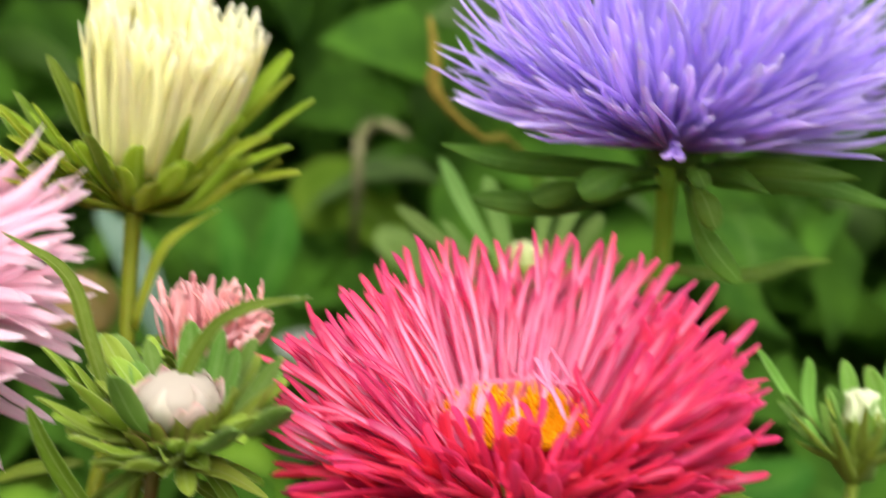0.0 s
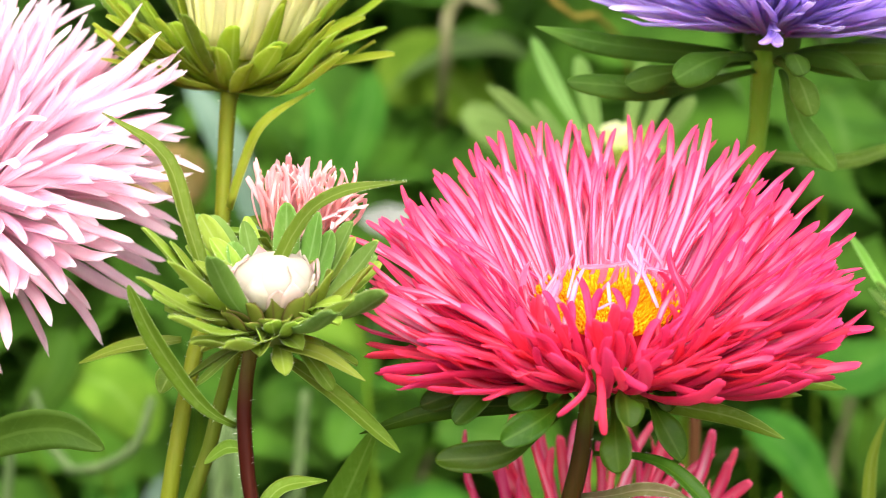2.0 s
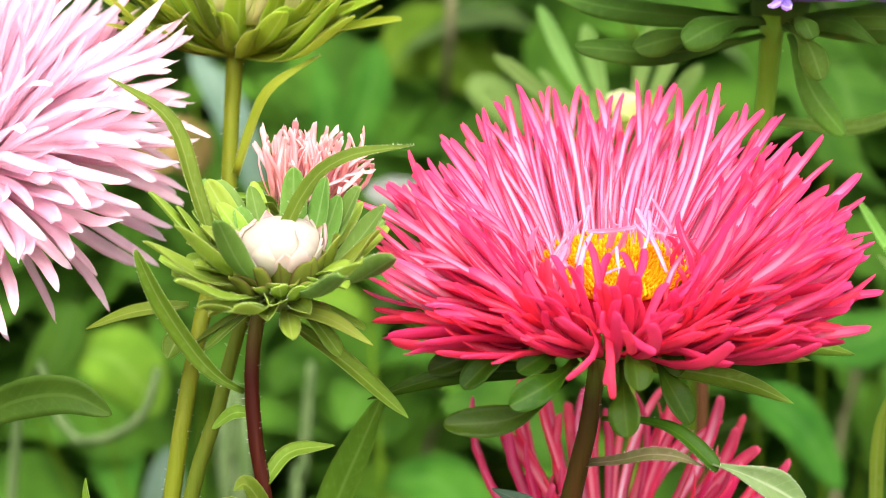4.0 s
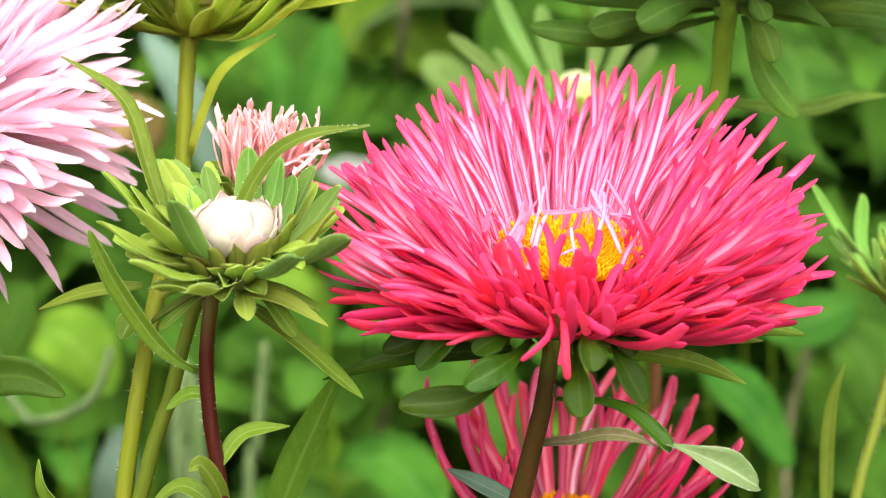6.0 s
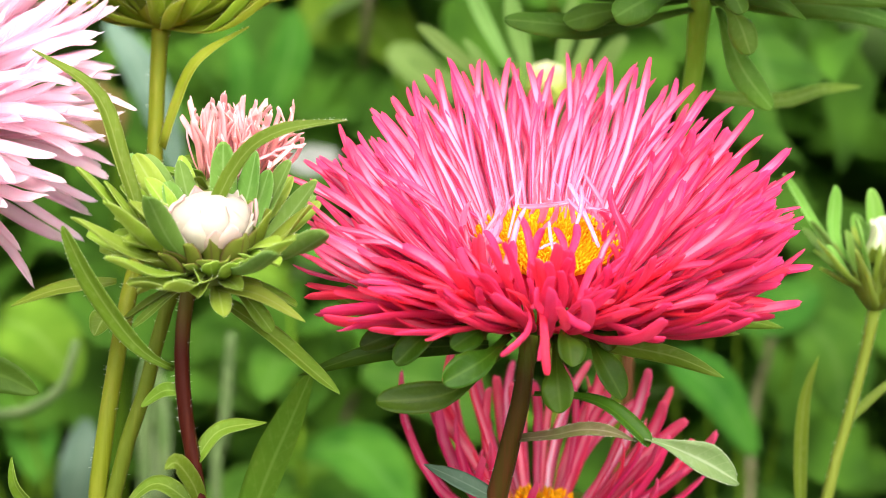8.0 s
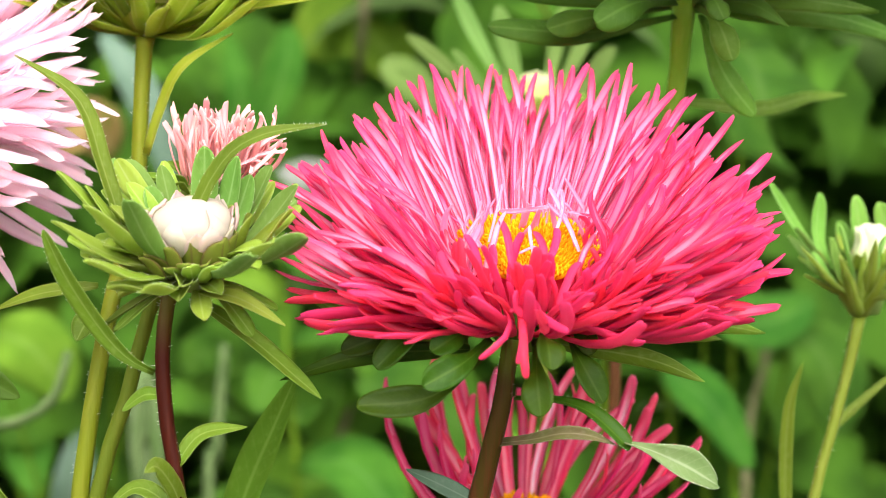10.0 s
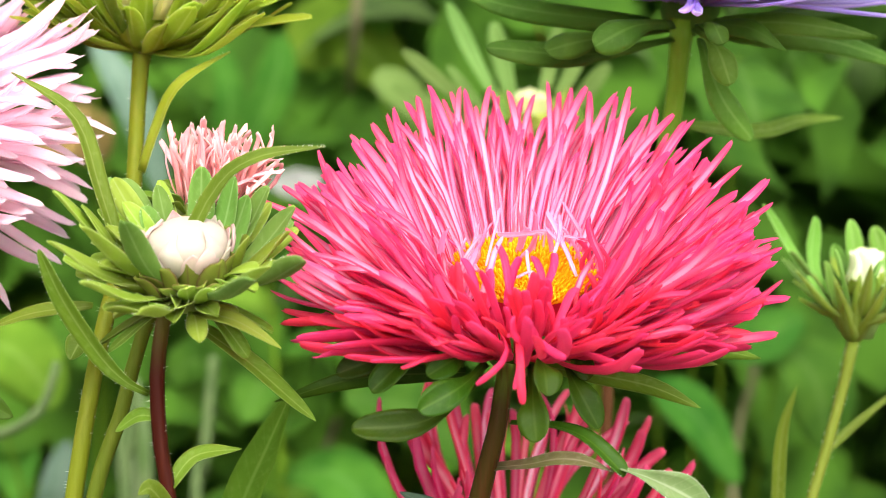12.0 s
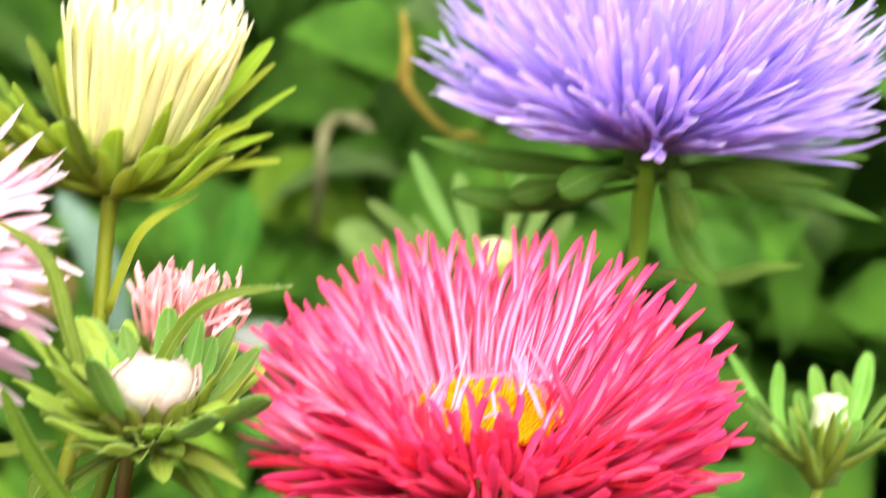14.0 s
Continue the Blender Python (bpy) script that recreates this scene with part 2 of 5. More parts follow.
FRESHSTEM = stem_material("fresh_green_stem", (0.15, 0.30, 0.018), (0.16, 0.29, 0.020), (0.22, 0.35, 0.04))
DEEPSTEM = stem_material("dark_olive_stem", (0.12, 0.18, 0.014), (0.095, 0.13, 0.010), (0.14, 0.16, 0.020))
OLIVESTEM = stem_material("light_olive_stem", (0.15, 0.21, 0.02), (0.14, 0.18, 0.02), (0.20, 0.23, 0.04))
REDSTEM = stem_material("brownish_green_stem", (0.10, 0.125, 0.012), (0.044, 0.027, 0.004), (0.080, 0.019, 0.008), 0.5, 0.6, 0.2, 0.08)
MAROON = stem_material("maroon_stem", (0.14, 0.13, 0.02), (0.036, 0.006, 0.003), (0.07, 0.014, 0.006), 0.3, 0.4, 0.3)
RUST = stem_material("rust_brown_stem", (0.16, 0.05, 0.02), (0.12, 0.05, 0.018), (0.17, 0.06, 0.025))
HAIR = plain_material("white_hair", (0.75, 0.78, 0.62), (0.85, 0.86, 0.75), 300, 0.4, 0.4)
RED_BED = plain_material("crimson_flower_base", (0.55, 0.02, 0.05), (0.7, 0.04, 0.10), 300, 0.6, 0.1)
GOLD = plain_material("golden_floret", (0.80, 0.29, 0.003), (0.90, 0.47, 0.010), 400, 0.5, 0.15)
OCHRE = leaf_material("yellowing_leaf", (0.20, 0.15, 0.04), (0.30, 0.20, 0.06), (0.32, 0.26, 0.10), 0.25, 0.8, 0.1)
STRAW = plain_material("straw_withered_stalk", (0.17, 0.125, 0.02), (0.26, 0.20, 0.035), 120, 0.7, 0.1)
GREYSTALK = plain_material("grey_dry_stalk", (0.12, 0.12, 0.05), (0.19, 0.18, 0.09), 120, 0.8, 0.0)
PALESTALK = plain_material("pale_green_stalk", (0.065, 0.105, 0.034), (0.10, 0.145, 0.052), 120, 0.8, 0.0)
SOIL = plain_material("dark_garden_soil", (0.045, 0.036, 0.024), (0.085, 0.07, 0.048), 40, 0.95)
FOLIAGE = plain_material("far_foliage", (0.027, 0.072, 0.008), (0.070, 0.17, 0.016), 30, 0.8, 0.32)

RIGHT, AHEAD, UP = Vector((1, 0, 0)), Vector((0, 0.99756, -0.06976)), Vector((0, 0.06976, 0.99756))


# ---------- building helpers ----------
def thing(name, place, label, category, group=""):
    ob = new(name)
    ob.empty_display_size = 0.01
    ob.location = place
    return tagged(ob, label, category, group)


def root_of(ob):
    return root_of(ob.parent) if ob.parent else ob


def mesh_of(name, verts, faces, material, along=None, across=None, inner=None, smooth=True):
    me = bpy.data.meshes.new(name)
    me.from_pydata([tuple(v) for v in verts], [], faces)
    me.materials.append(material)
    for key, values, domain in (("along", along, "POINT"), ("across", across, "POINT"), ("inner", inner, "FACE")):
        if values is not None:
            a = me.attributes.new(key, "FLOAT", domain)
            a.data.foreach_set("value", [float(v) for v in values])
    if smooth:
        me.polygons.foreach_set("use_smooth", [True] * len(faces))
    me.update()
    return me


def part(name, me, parent, label="", matrix=None):
    """One mesh object, given in world coordinates, under a thing or a part."""
    ob = new(name, me)
    ob.parent = parent
    m = matrix if matrix is not None else Matrix.Identity(4)
    base = root_of(parent).location
    ob.matrix_local = Matrix.Translation(-base) @ m if parent.parent is None else m
    if label:
        ob["label"] = label
    return ob


def spline(points, n, ease=1.0):
    """n + 1 points along a smooth line through the given ones, closer together towards its end when ease is over one."""
    p = [Vector(q) for q in points]
    p = [2 * p[0] - p[1]] + p + [2 * p[-1] - p[-2]]
    spans = len(p) - 3
    out = []
    for i in range(n + 1):
        t = (1 - (1 - i / n) ** ease) * spans
        k = min(int(t), spans - 1)
        t -= k
        a, b, c, d = p[k:k + 4]
        out.append(0.5 * (2 * b + (c - a) * t + (2 * a - 5 * b + 4 * c - d) * t * t + (3 * b - a - 3 * c + d) * t ** 3))
    return out


def tube(points, radii, n=14, sides=10):
    line = spline(points, n)
    verts, faces, along = [], [], []
    side = Vector((1, 0.05, 0.02))
    for i, c in enumerate(line):
        d = (line[min(i + 1, n)] - line[max(i - 1, 0)]).normalized()
        s = (side - d * side.dot(d)).normalized()
        q = d.cross(s)
        f = i / n * (len(radii) - 1)
        k = min(int(f), len(radii) - 2)
        r = radii[k] + (radii[k + 1] - radii[k]) * (f - k)
        for j in range(sides):
            a = 2 * math.pi * j / sides
            rr = r * (1 + 0.07 * math.cos(5 * a + i * 0.15))
            verts.append(c + s * math.cos(a) * rr + q * math.sin(a) * rr)
            along.append(i / n)
    for i in range(n):
        for j in range(sides):
            a, b = i * sides + j, i * sides + (j + 1) % sides
            faces.append((a, b, b + sides, a + sides))
    faces.append(tuple(reversed(range(sides))))
    faces.append(tuple(range(n * sides, (n + 1) * sides)))
    return verts, faces, along, line


def stem_part(points, radii, material, parent, label="", hairs=40, name="stem"):
    v, f, along, line = tube(points, radii)
    st = part(name, mesh_of(name, v, f, material, along), parent, label)
    if hairs:
        hv, hf = [], []
        rng = random.Random(len(v) + int(abs(line[0].x) * 9999))
        for _ in range(hairs):
            i = rng.randrange(len(line) - 1)
            c = line[i].lerp(line[i + 1], rng.random())
            r = radii[min(len(radii) - 1, round(i / len(line) * (len(radii) - 1)))]
            a = rng.choice((0, math.pi)) + rng.gauss(0, 0.3)
            o = Vector((math.cos(a), math.sin(a), rng.uniform(-0.2, 0.5))).normalized()
            add_hair(hv, hf, c + o * r * 0.9, c + o * (r + rng.uniform(0.0003, 0.0009)), 0.00004)
        tagged(part("hair", mesh_of("hair", hv, hf, HAIR), st), kind="stuff")
    return st


def add_hair(hv, hf, a, b, r):
    k = len(hv)
    d = (b - a).normalized()
    s = d.orthogonal() * r
    q = d.cross(s)
    hv += [a + s, a - s * 0.5 + q * 0.87, a - s * 0.5 - q * 0.87, b]
    hf += [(k, k + 1, k + 3), (k + 1, k + 2, k + 3), (k + 2, k, k + 3)]


def leaf_mesh(name, points, width, material, facing=(0, -0.5, 0.85), fold=0.25, shape="lance", wave=0.0, teeth=0.0, n=14, m=6, thick=0.00035, seed=0):
    """A closed thin blade along a smooth line; width is the full width at its widest."""
    line = spline(points, n, 1.5)
    rng = random.Random(seed + int(width * 1e6))
    face = Vector(facing).normalized()
    top, low, along, across = [], [], [], []
    ph = rng.uniform(0, 6)
    for i, c in enumerate(line):
        s = 1 - (1 - i / n) ** 1.5
        d = (line[min(i + 1, n)] - line[max(i - 1, 0)]).normalized()
        side = d.cross(face).normalized()
        up = side.cross(d)
        if shape == "lance":
            w = max(0.0, math.sin(math.pi * (0.06 + 0.94 * s) ** 0.8)) ** 0.75
        elif shape == "spoon":
            w = 0.26 + 0.74 * math.exp(-((min(s, 0.7) - 0.70) / 0.26) ** 2)
            w *= max(0.0, 1 - (max(0.0, s - 0.66) / 0.345) ** 2.6) ** 0.5
        elif shape == "paddle":
            w = 0.30 + 0.70 * math.sin(math.pi * min(1.0, s / 0.72) * 0.5) ** 1.7
            w *= max(0.0, 1 - (max(0.0, s - 0.62) / 0.385) ** 2.6) ** 0.5
        elif shape == "oval":
            w = max(0.0, math.sin(math.pi * min(1, 0.04 + 0.96 * s))) ** 0.6
        else:
            w = (0.75 + 0.25 * math.sin(math.pi * s)) * min(1.0, max(0.0, (1 - s) / 0.3)) ** 0.7
        w = max(w, 0.03) * width / 2
        if teeth and i % 2:
            w *= 1 - teeth
        for j in range(m + 1):
            u = 2 * j / m - 1
            p = c + side * (u * w) + up * (fold * abs(u) ** 1.5 * w + wave * width * u * math.sin(ph + s * 7) + wave * 0.4 * width * math.sin(ph + 3 * s))
            top.append(p)
            low.append(p - up * thick * (1 - 0.6 * abs(u)))
            along.append(s)
            across.append(abs(u))
    verts = top + low
    k, faces = len(top), []
    for i in range(n):
        for j in range(m):
            a = i * (m + 1) + j
            faces.append((a, a + 1, a + m + 2, a + m + 1))
            faces.append((k + a, k + a + m + 1, k + a + m + 2, k + a + 1))
        for j in (0, m):
            a = i * (m + 1) + j
            q = (a, a + m + 1, k + a + m + 1, k + a)
            faces.append(q if j == 0 else q[::-1])
    for i in (0, n):
        for j in range(m):
            a = i * (m + 1) + j
            q = (a, k + a, k + a + 1, a + 1)
            faces.append(q if i == 0 else q[::-1])
    return mesh_of(name, verts, faces, material, along + along, across + across)


def leaf_part(points, width, material, parent, label="", name="leaf", fringe=0, **kw):
    me = leaf_mesh(name, points, width, material, **kw)
    ob = part(name, me, parent, label)
    if fringe:
        rng, hv, hf = random.Random(fringe), [], []
        row = kw.get("m", 6) + 1
        rows = kw.get("n", 14) + 1
        co = [v.co for v in me.vertices]
        for _ in range(fringe):
            i, edge, f = rng.randrange(1, rows - 1), rng.choice((0, row - 1)), rng.random()
            a, b = co[i * row + edge], co[(i + 1) * row + edge]
            p = a.lerp(b, f)
            out = (p - co[i * row + row // 2].lerp(co[(i + 1) * row + row // 2], f)).normalized()
            out = (out + (b - a).normalized() * rng.uniform(-0.2, 0.6)).normalized()
            add_hair(hv, hf, p - out * 0.0001, p + out * rng.uniform(0.0002, 0.0005), 0.00003)
        tagged(part("hair", mesh_of("hair", hv, hf, HAIR), ob), kind="stuff")
    return ob


PETALS = defaultdict(list)


WIDTHS = {
    "quill": (0.5, 0.70, 0.88, 0.97, 1.0, 0.96, 0.80, 0.42),
    "band": (0.62, 0.78, 0.90, 0.98, 1.0, 0.95, 0.78, 0.40),
    "needle": (0.85, 0.9, 0.9, 0.85, 0.74, 0.62, 0.42, 0.12),
    "strap": (0.6, 0.8, 0.97, 1.0, 0.86, 0.64, 0.38, 0.1),
    "ribbon": (0.42, 0.62, 0.82, 0.96, 1.0, 0.96, 0.85, 0.55),
    "tape": (0.50, 0.68, 0.86, 1.0, 0.97, 0.80, 0.56, 0.24),
    "bud": (0.55, 0.8, 0.98, 1.0, 0.9, 0.72, 0.45, 0.12),
}


def petal_meshes(key, material, slim, camber=(-0.08, 0.1), shape="quill", count=8, cup=0.3, tipcurl=0.0, seed=1, rolled=False, pale=1.0, bend=0.075, notch=0.0):
    """Petals of length one along y, cupped towards z: a grooved quill with two lips, or a rolled one with none."""
    rng = random.Random(seed)
    for v in range(count):
        w0 = slim * rng.uniform(0.78, 1.22)
        bow = rng.uniform(*camber)
        drift = rng.uniform(-bend, bend)
        curl = tipcurl * rng.uniform(-0.4, 1.0)
        wig, wph = rng.uniform(0, 0.02), rng.uniform(0, 6)
        hook = rng.uniform(-0.6, 0.6)
        cut = (rng.uniform(-1, 1) * notch, rng.uniform(0.2, 1) * notch)
        verts, along, across, faces, inner = [], [], [], [], []
        for i, s in enumerate((0, 0.14, 0.34, 0.58, 0.79, 0.91, 0.975, 1.0)):
            w = WIDTHS[shape][i] * w0 / 2
            z = 4 * bow * s * (1 - s) + curl * max(0, s - 0.75) ** 2 * 16 * 0.1 + wig * math.sin(9 * s + wph) * s
            x = 4 * drift * s * (1 - s) + hook * w0 * max(0, s - 0.8) * 2.5
            h = w * (0.22 + cup)
            open_by = (1, 1, 1, 1, 0.95, 0.75, 0.45, 0.1)[i]
            lip, low = (h * 0.9 * open_by, -h * 0.25 * open_by) if not rolled else (h * 0.45, h * 0.95)
            for u, q in ((-0.92, lip), (-0.4, lip * 0.25 + low * 0.5), (0, low), (0.4, lip * 0.25 + low * 0.5), (0.92, lip), (0.85, -h * 0.45), (0, -h), (-0.85, -h * 0.45)):
                end = (cut[0] * u - cut[1] * (1 - abs(u))) * w0 if i > 5 else 0.0
                verts.append((x + u * w, s + end, z + q))
                along.append(s)
                across.append(abs(u) / 0.92)
        for i in range(7):
            for j in range(8):
                a, b = i * 8 + j, i * 8 + (j + 1) % 8
                faces.append((a, a + 8, b + 8, b))
                inner.append(pale if j < 4 and not rolled else 0.0)
        faces += [tuple(range(8)), tuple(reversed(range(56, 64)))]
        inner += [0.0, 0.0]
        PETALS[key].append(mesh_of("petal", verts, faces, material, along, across, inner))


COUNTS, REST = defaultdict(int), defaultdict(list)


def petal(parent, key, base, tip, up, rng, widen=1.0, roll=18.0, name="petal"):
    """One petal as a part; past 280 on one flower they go into its joined rest."""
    base, tip = Vector(base), Vector(tip)
    y = tip - base
    size = y.length
    y = y / size
    z = (up - y * up.dot(y)).normalized()
    x = y.cross(z)
    m = Matrix((x, y, z)).transposed().to_4x4()
    m = Matrix.Translation(base) @ m @ pose(0, 0, 0, 0, rng.gauss(0, roll), 0) @ Matrix.Diagonal((size * widen, size, size * widen, 1))
    me = rng.choice(PETALS[key])
    COUNTS[parent] += 1
    if COUNTS[parent] <= 280:
        return part(name, me, parent, "", m)
    REST[parent].append((me, m))


def join_rest(parent):
    rest = REST.pop(parent, [])
    for material in dict.fromkeys(me.materials[0] for me, m in rest):
        verts, faces, marks = [], [], {"along": [], "across": [], "inner": []}
        for me, m in rest:
            if me.materials[0] != material:
                continue
            k = len(verts)
            verts += [m @ v.co for v in me.vertices]
            faces += [tuple(k + i for i in p.vertices) for p in me.polygons]
            for key in marks:
                marks[key] += [d.value for d in me.attributes[key].data]
        tagged(part("inner_petals", mesh_of("inner_petals", verts, faces, material, **marks), parent), kind="stuff")


def flower_frame(tilt, lean=0.0):
    """Axis of a flower that leans towards the viewer by 90 - tilt degrees, its right and its back."""
    t, k = radians(tilt), radians(lean)
    axis = UP * math.cos(t) * math.cos(k) - AHEAD * math.sin(t) + RIGHT * math.cos(t) * math.sin(k)
    axis.normalize()
    right = (RIGHT - axis * RIGHT.dot(axis)).normalized()
    return axis, right, axis.cross(right)


def whorl(parent, key, centre, frame3, count, el, reach, ring, rng, lift=(0, 0), spread=(0, 360), widen=1.0, jitter=4.0, roll=18.0, stray=0.0, turned=0.0):
    axis, right, back = frame3
    for i in range(count):
        az = radians(spread[0] + (spread[1] - spread[0]) * (i + rng.uniform(-0.4, 0.4)) / count)
        az += radians(rng.gauss(0, stray)) if stray else 0.0
        e = radians(rng.uniform(*el) + rng.gauss(0, jitter))
        r = rng.uniform(*reach)
        out = right * math.cos(az) + back * math.sin(az)
        base = Vector(centre) + out * ring + axis * rng.uniform(*lift)
        tip = Vector(centre) + out * r * math.cos(e) + axis * r * math.sin(e)
        petal(parent, key, base, tip, axis - out * 0.2 + AHEAD * turned, rng, widen, roll)


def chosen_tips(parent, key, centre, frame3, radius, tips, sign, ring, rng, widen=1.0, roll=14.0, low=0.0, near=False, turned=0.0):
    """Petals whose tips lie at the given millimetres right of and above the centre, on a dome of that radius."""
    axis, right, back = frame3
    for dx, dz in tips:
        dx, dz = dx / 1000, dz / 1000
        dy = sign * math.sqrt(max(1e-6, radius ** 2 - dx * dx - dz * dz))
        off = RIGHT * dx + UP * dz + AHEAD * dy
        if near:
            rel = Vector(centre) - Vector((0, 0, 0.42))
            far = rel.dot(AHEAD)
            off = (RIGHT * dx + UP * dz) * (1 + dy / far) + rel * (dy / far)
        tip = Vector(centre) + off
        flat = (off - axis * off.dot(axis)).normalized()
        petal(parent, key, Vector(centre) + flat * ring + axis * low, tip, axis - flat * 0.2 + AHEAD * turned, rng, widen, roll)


def disc_part(parent, centre, frame3, radius, dome, count, size, material=GOLD, label="golden disc of tiny florets"):
    axis, right, back = frame3
    rng = random.Random(count)
    verts, faces, n, rings = [], [], 20, 5
    for i in range(rings + 1):
        a = i / rings * math.pi / 2
        for j in range(n):
            b = 2 * math.pi * j / n
            verts.append(Vector(centre) + (right * math.cos(b) + back * math.sin(b)) * radius * math.cos(a) + axis * dome * (math.sin(a) - 0.35))
    for i in range(rings):
        for j in range(n):
            p, q = i * n + j, i * n + (j + 1) % n
            faces.append((p, q, q + n, p + n))
    faces.append(tuple(reversed(range(n))))
    d = part("disc", mesh_of("disc", verts, faces, material), parent, label)
    fv, ff = [], []
    for k in range(count):
        r = math.sqrt((k + 0.5) / count)
        b = k * 2.39996
        out = right * math.cos(b) + back * math.sin(b)
        p = Vector(centre) + out * radius * r + axis * dome * (math.sqrt(max(0, 1 - r * r)) - 0.35)
        up = (axis + out * r * 0.8 + Vector((rng.gauss(0, 0.2), rng.gauss(0, 0.2), rng.gauss(0, 0.2)))).normalized()
        s = up.orthogonal().normalized()
        q = up.cross(s)
        h = size * rng.uniform(1.2, 2.6)
        w = size * rng.uniform(0.3, 0.5)
        i0 = len(fv)
        for lev, ww in ((0, 0.7), (0.75, 1.0), (1.0, 0.45)):
            for j in range(5):
                c = 2 * math.pi * j / 5
                fv.append(p + up * h * lev + (s * math.cos(c) + q * math.sin(c)) * w * ww)
        for lev in range(2):
            for j in range(5):
                a, e = i0 + lev * 5 + j, i0 + lev * 5 + (j + 1) % 5
                ff.append((a, e, e + 5, a + 5))
        ff.append(tuple(i0 + 10 + j for j in range(5)))
    tagged(part("pollen_layer", mesh_of("pollen_layer", fv, ff, material), d), kind="stuff")
    return d


def cup_part(parent, centre, frame3, r_top, r_low, height, material, name="receptacle"):
    axis, right, back = frame3
    verts, faces, n = [], [], 16
    prof = ((0.35, 0.0), (0.8, 0.2), (1.0, 0.5), (0.95, 0.85), (0.6, 1.0))
    for f, h in prof:
        r = r_low + (r_top - r_low) * f
        for j in range(n):
            b = 2 * math.pi * j / n
            verts.append(Vector(centre) + (right * math.cos(b) + back * math.sin(b)) * r - axis * height * (1 - h))
    for i in range(len(prof) - 1):
        for j in range(n):
            p, q = i * n + j, i * n + (j + 1) % n
            faces.append((p, q, q + n, p + n))
    faces += [tuple(reversed(range(n))), tuple(range((len(prof) - 1) * n, len(prof) * n))]
    return part(name, mesh_of(name, verts, faces, material, [0.8] * len(verts)), parent)


def bracts(parent, centre, frame3, count, el, reach, ring, width, material, rng, shape="spoon", spread=(0, 360), droop=0.12, up=1.0, start=0.0, fold=0.3, fringe=0):
    axis, right, back = frame3
    for i in range(count):
        az = radians(spread[0] + (spread[1] - spread[0]) * (i + start + rng.uniform(-0.35, 0.35)) / count)
        e = radians(rng.uniform(*el))
        r = rng.uniform(*reach)
        out = right * math.cos(az) + back * math.sin(az)
        c = Vector(centre)
        p0, p2 = c + out * ring, c + out * r * math.cos(e) + axis * r * math.sin(e)
        p1 = p0.lerp(p2, 0.5) + axis * r * droop * rng.uniform(0.4, 1.4)
        leaf_part([p0, p1, p2], width * rng.uniform(0.8, 1.2), material, parent, name="bract", facing=axis * up - out * 0.4 + Vector((rng.gauss(0, 0.25), 0, rng.gauss(0, 0.2))), shape=shape, fold=fold * rng.uniform(0.3, 1.6), n=9, m=4, wave=0.07, seed=i, fringe=fringe)


# ---------- ground ----------
def make_ground():
    rng = random.Random(4)
    n = 60
    verts, faces = [], []
    for i in range(n + 1):
        for j in range(n + 1):
            u, v = 2 * i / n - 1, 2 * j / n - 1
            x, y = 1.5 * u + 900 * u ** 9, 1.5 * v + 900 * v ** 9
            h = 0.02 * noise.noise((x * 9, y * 9, 0)) + 0.012 * noise.noise((x * 31, y * 31, 3))
            verts.append((x, y, h if abs(x) < 5 and abs(y) < 5 else 0))
    for i in range(n):
        for j in range(n):
            a = i * (n + 1) + j
            faces.append((a, a + n + 1, a + n + 2, a + 1))
    g = new("ground", mesh_of("ground", verts, faces, SOIL))
    tagged(g, "dark crumbly garden soil under the plants", "ground", kind="structure")


make_ground()


